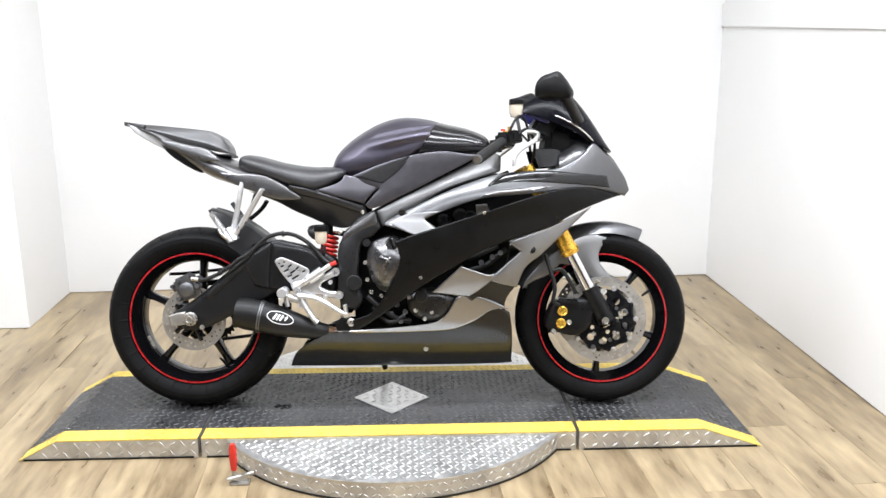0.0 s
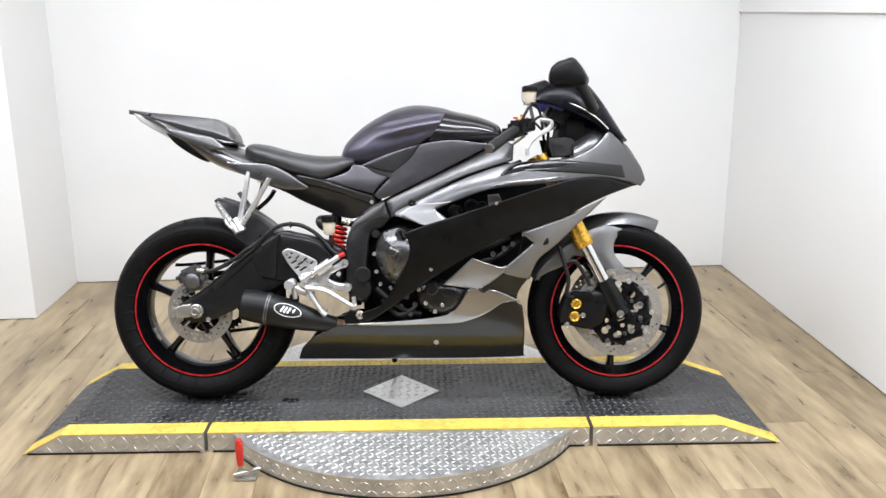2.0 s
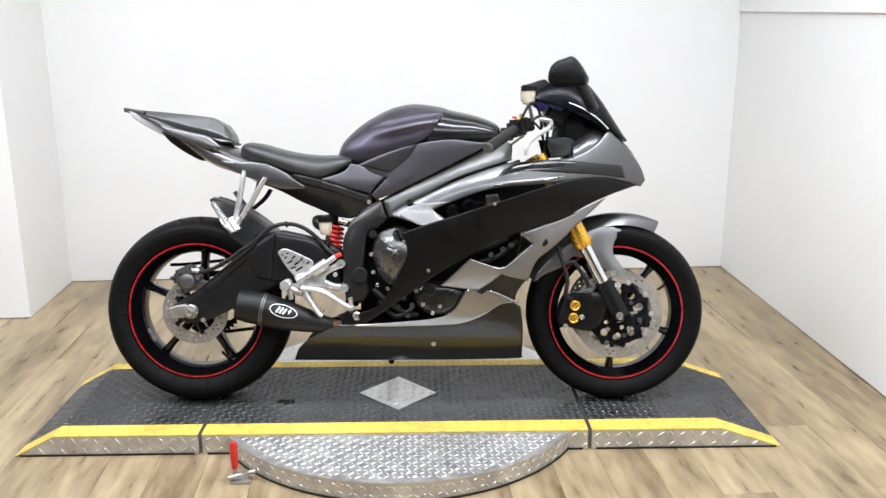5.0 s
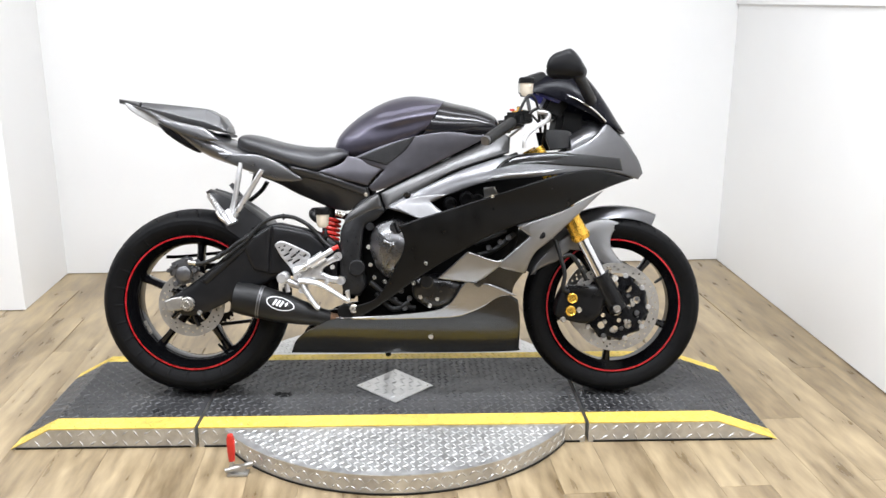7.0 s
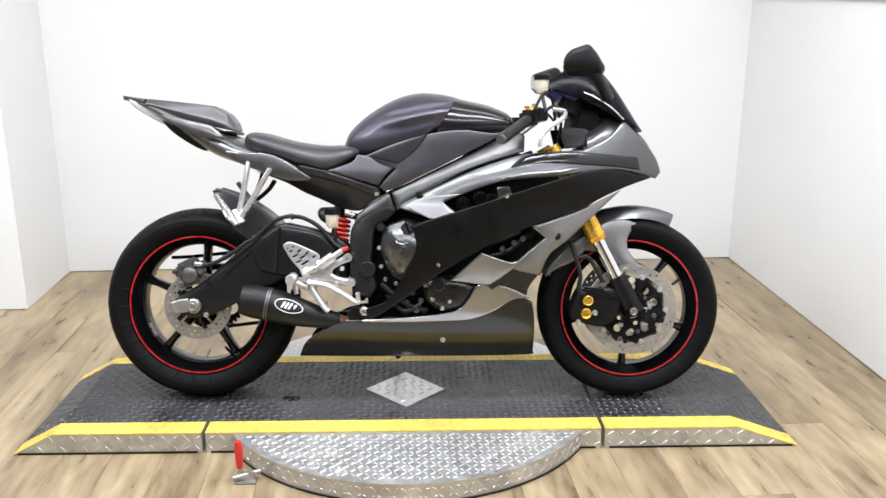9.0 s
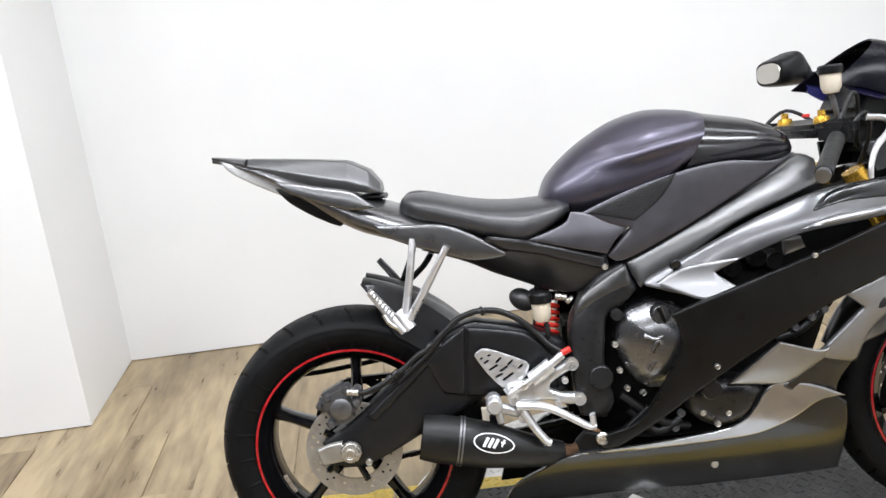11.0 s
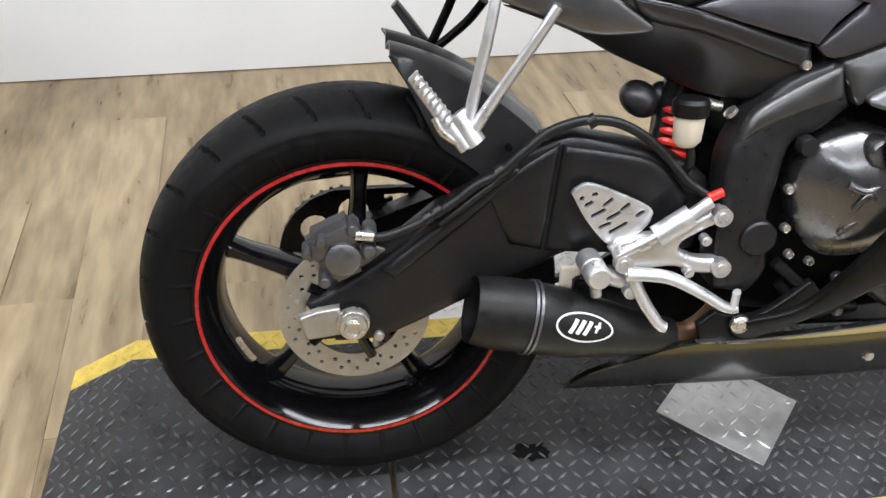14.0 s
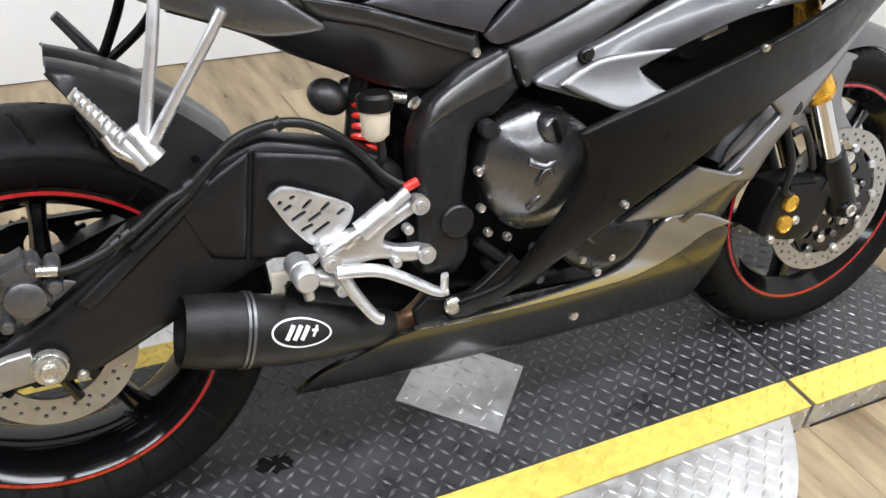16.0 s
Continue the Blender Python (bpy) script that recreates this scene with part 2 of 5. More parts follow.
def soften(pts, steps=5, corner=50):
    """A closed outline rounded between its corners."""
    n = len(pts)
    v = [Vector(p) for p in pts]
    sharp = []
    for i in range(n):
        a, b = v[i] - v[i - 1], v[(i + 1) % n] - v[i]
        sharp.append(a.length < 1e-6 or b.length < 1e-6 or math.degrees(a.angle(b)) > corner)
    out = []
    for i in range(n):
        j = (i + 1) % n
        p1, p2 = v[i], v[j]
        p0 = p1 if sharp[i] else v[i - 1]
        p3 = p2 if sharp[j] else v[(j + 1) % n]
        for s in range(steps):
            t = s / steps
            out.append(0.5 * ((2 * p1) + (p2 - p0) * t + (2 * p0 - 5 * p1 + 4 * p2 - p3) * t * t + (3 * p1 - p0 - 3 * p2 + p3) * t ** 3))
    return out


def inside(p, ring):
    c, n = False, len(ring)
    for i in range(n):
        a, b = ring[i], ring[i - 1]
        if (a[1] > p[1]) != (b[1] > p[1]) and p[0] < (b[0] - a[0]) * (p[1] - a[1]) / (b[1] - a[1]) + a[0]:
            c = not c
    return c


def edge_distance(p, ring):
    best = 9.0
    n = len(ring)
    for i in range(n):
        a, b = ring[i - 1], ring[i]
        dx, dy = b[0] - a[0], b[1] - a[1]
        l2 = dx * dx + dy * dy
        t = 0 if l2 == 0 else max(0, min(1, ((p[0] - a[0]) * dx + (p[1] - a[1]) * dy) / l2))
        ex, ey = p[0] - a[0] - t * dx, p[1] - a[1] - t * dy
        best = min(best, ex * ex + ey * ey)
    return math.sqrt(best)


def curved(corners, lift=0.0):
    """The half width of a gently curved side through corners (x, z, half width), as a function of x and z."""
    def terms(x, z):
        return [1, x, z, x * x, x * z, z * z][:6 if len(corners) > 9 else 3]
    coef = np.linalg.lstsq(np.array([terms(p[0], p[1]) for p in corners]), np.array([p[2] for p in corners]), rcond=None)[0]
    return lambda x, z: float(np.dot(coef, terms(x, z))) + lift


def panel(bm, outline, w, thick=0.012, bulge=0.0, reach=0.04, rim=0.0022, holes=(), step=0.016, side=-1, steps=5, corner=50, profile=None):
    """A moulded panel seen from the side: outline in (x, z), its outer face w from the middle plane (one number, or one for each corner, or a
    function of x and z), swelling by bulge towards its middle, with rounded rim."""
    from mathutils.geometry import delaunay_2d_cdt
    raw = soften(outline, steps, corner)
    ring = []
    for i, p in enumerate(raw):
        q = raw[(i + 1) % len(raw)]
        m = max(1, math.ceil((q - p).length / (step * 0.75)))
        ring += [p.lerp(q, k / m) for k in range(m)]
    ring = [p for i, p in enumerate(ring) if (p - ring[i - 1]).length > step * 0.12]
    if isinstance(w, (list, tuple)):
        width = curved([(*p[:2], q) for p, q in zip(outline, w)])
    elif callable(w):
        width = w
    else:
        def width(x, z):
            return w
    loops = [ring] + [list(map(Vector, h)) for h in holes]
    pts, edges = [], []
    for lp in loops:
        k = len(pts)
        pts += lp
        edges += [(k + i, k + (i + 1) % len(lp)) for i in range(len(lp))]
    xs, zs = [p.x for p in ring], [p.y for p in ring]
    turn = 1 if sum(ring[i - 1].x * p.y - p.x * ring[i - 1].y for i, p in enumerate(ring)) > 0 else -1
    for off in ((0.0022, 0.007) if steps > 1 else ()):
        for i, p in enumerate(ring):
            t = (ring[(i + 1) % len(ring)] - ring[i - 1])
            if t.length < 1e-7:
                continue
            q = p + Vector((-t.y, t.x)).normalized() * off * turn
            if inside(q, ring) and edge_distance(q, ring) > off * 0.93 and not any(inside(q, h) or edge_distance(q, h) < 0.002 for h in loops[1:]):
                pts.append(q)
    z = min(zs) + step / 2
    row = 0
    while z < max(zs):
        x = min(xs) + step / 2 * (1 + row % 2)
        while x < max(xs):
            if inside((x, z), ring) and edge_distance((x, z), ring) > (0.007 + step * 0.4 if steps > 1 else step * 0.45) and not any(inside((x, z), h) or edge_distance((x, z), h) < step * 0.3 for h in loops[1:]):
                pts.append(Vector((x, z)))
            x += step
        z += step * 0.87
        row += 1
    verts, _, faces, _, _, _ = delaunay_2d_cdt([Vector((p[0], p[1])) for p in pts], edges, [], 0, 1e-6)
    outer_v, inner_v = [], []
    for p in verts:
        d = min(edge_distance(p, lp) for lp in loops)
        e = min(1, edge_distance(p, ring) / reach)
        y = width(p.x, p.y) + bulge * (1 - (1 - e) ** 2)
        if d < 1e-5:
            y -= rim
        outer_v.append(bm.verts.new((p.x, side * y, p.y)))
        inner_v.append(bm.verts.new((p.x, side * (y - thick), p.y)))
    count = {}
    for f in faces:
        c = sum((verts[i] for i in f), Vector((0, 0))) / len(f)
        if not inside(c, ring) or any(inside(c, h) for h in loops[1:]):
            continue
        bm.faces.new([outer_v[i] for i in f])
        bm.faces.new([inner_v[i] for i in reversed(f)])
        for i in range(len(f)):
            a, b = f[i], f[(i + 1) % len(f)]
            count[(a, b)] = 1
    for a, b in count:
        if (b, a) not in count:
            bm.faces.new((outer_v[b], outer_v[a], inner_v[a], inner_v[b]))


def loft(bm, stations, seg=28, cap=True, power=2.3, steps=4):
    """A body along x through (x, z_low, z_high, half_width, z_widest 0..1) stations."""
    st = spline([Vector(s[:4]) for s in stations], steps)
    mid = [s[4] if len(s) > 4 else 0.5 for s in stations]
    rings = []
    for k, s in enumerate(st):
        f = k / steps
        i = min(int(f), len(mid) - 1)
        j = min(i + 1, len(mid) - 1)
        wz = mid[i] + (mid[j] - mid[i]) * (f - i)
        zc = s[1] + (s[2] - s[1]) * wz
        row = []
        for q in range(seg):
            a = 2 * math.pi * q / seg
            ca, sa = math.cos(a), math.sin(a)
            y = max(s[3], 0.001) * math.copysign(abs(ca) ** (2 / power), ca)
            h = (s[2] - zc) if sa > 0 else (zc - s[1])
            row.append(bm.verts.new((s[0], y, zc + h * math.copysign(abs(sa) ** (2 / power), sa))))
        rings.append(row)
    for a, b in zip(rings, rings[1:]):
        for q in range(seg):
            bm.faces.new((a[q], a[(q + 1) % seg], b[(q + 1) % seg], b[q]))
    if cap:
        bm.faces.new(rings[0][::-1])
        bm.faces.new(rings[-1])


def facet_loft(bm, stations, bevel=0.004):
    """A hard-edged hull through (x, z_low, z_shoulder, z_top, half_width) stations, with a flat top."""
    rings = []
    for x, zl, zs, zt, w in stations:
        rings.append([bm.verts.new(p) for p in ((x, -w * 0.94, zl), (x, -w, zs), (x, -w * 0.62, zt), (x, 0, zt + 0.002), (x, w * 0.62, zt), (x, w, zs), (x, w * 0.94, zl))])
    for a, b in zip(rings, rings[1:]):
        for i in range(7):
            bm.faces.new((a[i], a[(i + 1) % 7], b[(i + 1) % 7], b[i]))
    bm.faces.new(rings[0][::-1])
    bm.faces.new(rings[-1])
    bmesh.ops.recalc_face_normals(bm, faces=bm.faces)
    ed = [e for e in bm.edges if len(e.link_faces) == 2 and e.calc_face_angle(0) > 0.2]
    bmesh.ops.bevel(bm, geom=ed, offset=bevel, segments=3, affect="EDGES", profile=0.5)


def circle(cx, cz, r, n=14, a0=0.0):
    return [(cx + r * math.cos(a0 + 2 * math.pi * i / n), cz + r * math.sin(a0 + 2 * math.pi * i / n)) for i in range(n)]


def slot(x0, z0, x1, z1, r, n=5):
    a = math.atan2(z1 - z0, x1 - x0)
    out = [(x1 + r * math.cos(a - math.pi / 2 + math.pi * i / n), z1 + r * math.sin(a - math.pi / 2 + math.pi * i / n)) for i in range(n + 1)]
    return out + [(x0 + r * math.cos(a + math.pi / 2 + math.pi * i / n), z0 + r * math.sin(a + math.pi / 2 + math.pi * i / n)) for i in range(n + 1)]


def structure(name, bm, material, label, category, smooth=0):
    return tagged(part(name, bm, material, None, "", smooth), label, category, "", "structure")


# ---- the room ----
def wall(name, u0, u1, v0, v1, z0, z1, label, paint=None):
    bm = bmesh.new()
    poly(bm, [(u0, v0), (u1, v0), (u1, v1), (u0, v1)], z0, z1)
    ob = structure(name, bm, paint or M_WALL, label, "wall")
    ob.matrix_world = ROOM
    return ob


W = 3.514
wall("wall_back", -0.12, W + 0.12, 0, 0.12, 0, CEIL, "smooth white painted wall behind the motorcycle")
wall("wall_jog", -2.2, 0, -0.577, -0.0003, 0, CEIL, "white boxed-out wall corner beside the bay")
bm = bmesh.new()
poly(bm, [(W, -0.0003), (W - 0.3, -6.5), (W + 0.12, -6.5), (W + 0.12, -0.0003)], 0, CEIL)
structure("wall_right", bm, M_WALL, "white painted side wall with a scuffed lower panel", "wall").matrix_world = ROOM
# two unseen walls, added dark to cut fill and deepen reflections
wall("wall_left", -2.32, -2.2, -6.5, -0.58, 0, CEIL, "unseen dark wall added on the left for dark reflections", M_DARKWALL)
wall("wall_front", -2.2, W, -6.62, -6.5, 0, CEIL, "unseen dark wall added behind the camera for dark reflections", M_DARKWALL)
bm = bmesh.new()
poly(bm, [(-2.3, -6.6), (W + 0.1, -6.6), (W + 0.1, 0.1), (-2.3, 0.1)], CEIL, CEIL + 0.1)
structure("ceiling", bm, M_CEIL, "plain white ceiling over the bay", "ceiling").matrix_world = ROOM
# the ledge along the side wall
bm = bmesh.new()
for v0, v1, z0, z1 in ((-4.5, -0.004, 1.30, 1.371),):
    a = [(W + 0.3 / 6.5 * v0 - 0.013, v0, z0), (W + 0.3 / 6.5 * v0 - 0.001, v0, z0), (W - 0.001, v1, z1), (W - 0.013, v1, z1)]
    lo = [bm.verts.new(p) for p in a]
    hi = [bm.verts.new((p[0], p[1], p[2] + 0.12)) for p in a]
    bm.faces.new(lo[::-1])
    bm.faces.new(hi)
    for i in range(4):
        bm.faces.new((lo[i], lo[(i + 1) % 4], hi[(i + 1) % 4], hi[i]))
structure("trim_ledge", bm, M_WALL, "thin white trim board along the side wall", "trim").matrix_world = ROOM

bm = bmesh.new()
poly(bm, [(-2.3, -6.6), (W + 0.1, -6.6), (W + 0.1, 0.1), (-2.3, 0.1)], -0.12, -0.004)
floor = structure("floor", bm, M_PLANK, "oak-look vinyl plank floor", "floor")
floor.matrix_world = ROOM

for u, v, share in TUBES:
    lamp = bpy.data.lights.new("ceiling_tube", "AREA")
    lamp.shape, lamp.size, lamp.size_y, lamp.energy, lamp.color = "RECTANGLE", 1.2, 0.28, LAMP_W * share, (0.945, 0.985, 1.065)
    ob = new("ceiling_tube", lamp)
    ob.matrix_world = ROOM @ pose(u, v, CEIL - 0.075)
    bm = bmesh.new()
    box(bm, (1.28, 0.36, 0.07), ROOM @ pose(u, v, CEIL - 0.036), 0.006)
    tagged(part("ceiling_light", bm, M_CEIL), "white rectangular ceiling light fitting, switched on", "ceiling light", "ceiling lights")

# ---- the wheel stand: platform, ramps and turntable ----
TOP, Y0, Y1 = 0.068, -0.355, 0.235
STRIPE = 0.072
GAP_L, GAP_R = 0.05, 1.28


def treads(bm, x0, x1, y0, y1, zf, pitch, keep, size=0.016, m=Matrix()):
    """Rows of raised lozenges, turned by turns one way and the other."""
    i = 0
    x = x0 + pitch / 2
    while x < x1:
        j = 0
        y = y0 + pitch / 2
        while y < y1:
            a = radians(35 if (i + j) % 2 else -55) + random.uniform(-0.05, 0.05)
            if keep(x, y):
                d, s = Vector((math.cos(a), math.sin(a))) * size, Vector((-math.sin(a), math.cos(a))) * size * 0.27
                ps = [(x + d.x, y + d.y, 0), (x + s.x, y + s.y, 0), (x - d.x, y - d.y, 0), (x - s.x, y - s.y, 0),
                      (x + d.x * 0.45, y + d.y * 0.45, 0.0021), (x - d.x * 0.45, y - d.y * 0.45, 0.0021)]
                vs = [bm.verts.new(m @ Vector((p[0], p[1], zf(p[0], p[1]) + p[2]))) for p in ps]
                for f in ((0, 1, 4), (1, 2, 5), (1, 5, 4), (2, 3, 5), (3, 0, 4), (3, 4, 5)):
                    bm.faces.new([vs[k] for k in f])
            y += pitch
            j += 1
        x += pitch
        i += 1


def stand_piece(name, label, x0, x1, slope_left, slope_right):
    root = tagged(new(name), label, "wheel stand" if slope_left == slope_right else "ramp")
    def zt(x, y=0):
        if slope_left and x < slope_left:
            return TOP * (x - x0) / (slope_left - x0) + 0.001
        if slope_right and x > slope_right:
            return TOP * (x1 - x) / (x1 - slope_right) + 0.001
        return TOP
    cut = [x0] + ([slope_left] if slope_left else []) + ([slope_right] if slope_right else []) + [x1]

    def strip(bm, ya, yb, lift, thick):
        rows = []
        for x in cut:
            z = zt(x) + lift
            rows.append([bm.verts.new((x, ya, z)), bm.verts.new((x, yb, z)), bm.verts.new((x, yb, max(z - thick, 0.0005))), bm.verts.new((x, ya, max(z - thick, 0.0005)))])
        for a, b in zip(rows, rows[1:]):
            for k in range(4):
                bm.faces.new((a[k], a[(k + 1) % 4], b[(k + 1) % 4], b[k]))
        bm.faces.new(rows[0][::-1])
        bm.faces.new(rows[-1])
    bm = bmesh.new()
    strip(bm, Y0, Y1, -0.002, 0.08)
    treads(bm, x0, x1, -TOP, 0, lambda x, y: 0.0, 0.034, lambda x, y: 0.006 < y + TOP < zt(x) - 0.008, 0.014,
           Matrix.Translation((0, Y0, TOP)) @ pose(0, 0, 0, 90))
    part("side_skirt", bm, M_ALU, root, "bare aluminium tread plate skirt", 30)
    # black strip for the dark shadow line where the skirt meets the floor
    bm = bmesh.new()
    box(bm, (x1 - x0 - 0.03, 0.01, 0.006), pose((x0 + x1) / 2, Y0 + 0.003, 0.0034))
    part("base_strip", bm, M_HOSE, root, "black strip drawing the shadow line under the skirt", 20)
    bm = bmesh.new()
    strip(bm, Y0 + STRIPE, Y1 - STRIPE + 0.02, 0.001, 0.003)
    deck = part("tread_deck", bm, M_BLACKPLATE, root, "worn black tread plate deck", 20)
    bm = bmesh.new()
    treads(bm, x0, x1, Y0 + STRIPE, Y1 - STRIPE + 0.017, lambda x, y: zt(x) + 0.0011, 0.0235, lambda x, y: True, 0.0122)
    tagged(part("raised_tread", bm, M_WORNTREAD, deck, "raised lozenges, lighter for worn paint and for highlights", 20), kind="stuff")
    for ya, yb in ((Y0 - 0.001, Y0 + STRIPE), (Y1 - STRIPE + 0.02, Y1 + 0.001)):
        bm = bmesh.new()
        strip(bm, ya, yb, 0.0012, 0.004)
        treads(bm, x0, x1, ya + 0.004, yb - 0.004, lambda x, y: zt(x) + 0.0012, 0.0235, lambda x, y: True, 0.0122)
        part("edge_stripe", bm, M_YELLOW, root, "yellow painted edge stripe", 20)
    return root


stand_piece("wheel_ramp", "black tread plate ramp with yellow edges behind the rear wheel", -0.53, GAP_L - 0.006, -0.405, 0)
stand_piece("wheel_stand", "black tread plate platform with yellow edges under the motorcycle", GAP_L + 0.006, GAP_R - 0.006, 0, 0)
stand_piece("wheel_ramp", "black tread plate ramp with yellow edges ahead of the front wheel", GAP_R + 0.006, 1.895, 0, 1.70)

TC, TR = (0.677, -0.03), 0.63
for far in (0, 1):
    edge = Y1 + 0.003 if far else Y0 - 0.003
    half = math.sqrt(TR ** 2 - (edge - TC[1]) ** 2)
    a1 = math.asin((edge - TC[1]) / TR)
    if far:
        angs = [a1 + (math.pi - 2 * a1) * i / 40 for i in range(41)]
    else:
        angs = [math.pi - a1 + (math.pi + 2 * a1) * i / 40 for i in range(41)]
    pts = [(TC[0] + TR * math.cos(a), TC[1] + TR * math.sin(a)) for a in angs]
    wing_root = tagged(new("turntable_wing"), "bare aluminium tread plate wing of the round turntable", "turntable", "turntable wings")
    bm = bmesh.new()
    poly(bm, pts, TOP - 0.007, TOP - 0.003)
    zs = TOP - 0.003
    treads(bm, 0, 1.3, edge - 0.4 if not far else edge, edge if not far else edge + 0.4, lambda x, y: zs, 0.0205,
           lambda x, y: (x - TC[0]) ** 2 + (y - TC[1]) ** 2 < (TR - 0.016) ** 2 and (y < edge - 0.012 if not far else y > edge + 0.012), 0.0118)
    part("top_plate", bm, M_ALU, wing_root, "tread plate top", 20)
    bm = bmesh.new()
    inner_pts = [(TC[0] + (x - TC[0]) * 0.992, TC[1] + (y - TC[1]) * 0.992) for x, y in pts]
    poly(bm, inner_pts, 0.0005, TOP - 0.0072)
    if not far:
        for i in range(60):
            for j in range(2):
                a = math.pi - a1 + (math.pi + 2 * a1) * (i + 0.5 + 0.0 * j) / 60
                s = radians(40 if (i + j) % 2 else -40)
                c = Vector((TC[0] + TR * 0.992 * math.cos(a), TC[1] + TR * 0.992 * math.sin(a), 0.018 + 0.026 * j))
                t, o = Vector((-math.sin(a), math.cos(a), 0)), Vector((math.cos(a), math.sin(a), 0))
                d, e = (t * math.cos(s) + Vector((0, 0, 1)) * math.sin(s)) * 0.012, (Vector((0, 0, 1)) * math.cos(s) - t * math.sin(s)) * 0.0035
                vs = [bm.verts.new(p) for p in (c + d, c + e, c - d, c - e, c + d * 0.45 + o * 0.002, c - d * 0.45 + o * 0.002)]
                for f in ((0, 1, 4), (1, 2, 5), (1, 5, 4), (2, 3, 5), (3, 0, 4), (3, 4, 5)):
                    bm.faces.new([vs[k] for k in f])
    part("rim_skirt", bm, M_ALU, wing_root, "curved tread plate skirt", 20)
    # the same painted shadow line, round the foot of the wing
    bm = bmesh.new()
    poly(bm, [(TC[0] + (x - TC[0]) * 0.996, TC[1] + (y - TC[1]) * 0.996) for x, y in pts], 0.0004, 0.006)
    part("base_strip", bm, M_HOSE, wing_root, "black strip drawing the shadow line under the skirt", 20)

# the bright lozenge plate on the deck
bm = bmesh.new()
poly(bm, [(0.53, -0.06), (0.669, -0.2), (0.797, -0.066), (0.664, 0.078)], TOP + 0.0012, TOP + 0.0045, bevel=0.0008)
treads(bm, 0.53, 0.8, -0.2, 0.08, lambda x, y: TOP + 0.0045, 0.029, lambda x, y: abs(x - 0.664) / 0.118 + abs(y + 0.061) / 0.122 < 1, 0.0135)
diamond = tagged(part("deck_plate", bm, M_ALU, None, "", 20), "bright diamond-shaped tread plate screwed to the deck", "tread plate")
for x, y in ((0.55, -0.06), (0.779, -0.066)):
    bm = bmesh.new()
    lathe(bm, [(0.0, 0.003), (0.004, 0.0025), (0.006, 0.0)], pose(x, y, TOP + 0.0045, 90), 12)
    part("screw", bm, M_BOLT, diamond)

# the red-handled toggle clamp on the floor
clamp = tagged(new("toggle_clamp"), "steel toggle clamp with a red grip beside the turntable", "clamp")
clamp.matrix_world = pose(0.19, -0.495, 0, 0, 0, 0)
bm = bmesh.new()
box(bm, (0.06, 0.035, 0.006), pose(0.02, -0.03, 0.004), 0.001)
box(bm, (0.05, 0.008, 0.03), pose(0.02, -0.03, 0.018), 0.003)
rod(bm, (-0.015, -0.045, 0.02), (0.06, -0.015, 0.026), 0.007)
rod(bm, (0.0, -0.03, 0.012), (0.005, -0.03, 0.05), 0.006)
part("clamp_base", bm, M_STEEL, clamp)
bm = bmesh.new()
lathe(bm, [(0.0, -0.005), (0.009, 0.0), (0.0115, 0.03), (0.012, 0.07), (0.008, 0.085), (0.0, 0.088)], Matrix.Translation((0.004, -0.03, 0.045)) @ pose(0, 0, 0, 90), 16)
part("grip", bm, M_REDPART, clamp, "red plastic grip")

# ---- the motorcycle, built upright, x forward, y away from the right side; it leans on its stand ----
bike = tagged(new("motorcycle"), "dark grey and matt black sport motorcycle leaning on its stand", "motorcycle")
BIKE = pose(-0.001, -0.0711, 0.078, -10, -0.25, -1.7)


def bolt(parent, x, y, z, r=0.008, name="bolt", material=None):
    bm = bmesh.new()
    lathe(bm, [(0.0, -0.005), (r * 0.5, -0.005), (r * 0.55, -0.003), (r * 0.8, -0.004), (r, -0.001), (r, 0.006)], pose(x, y, z), 14)
    return part(name, bm, material or M_BOLT, parent)


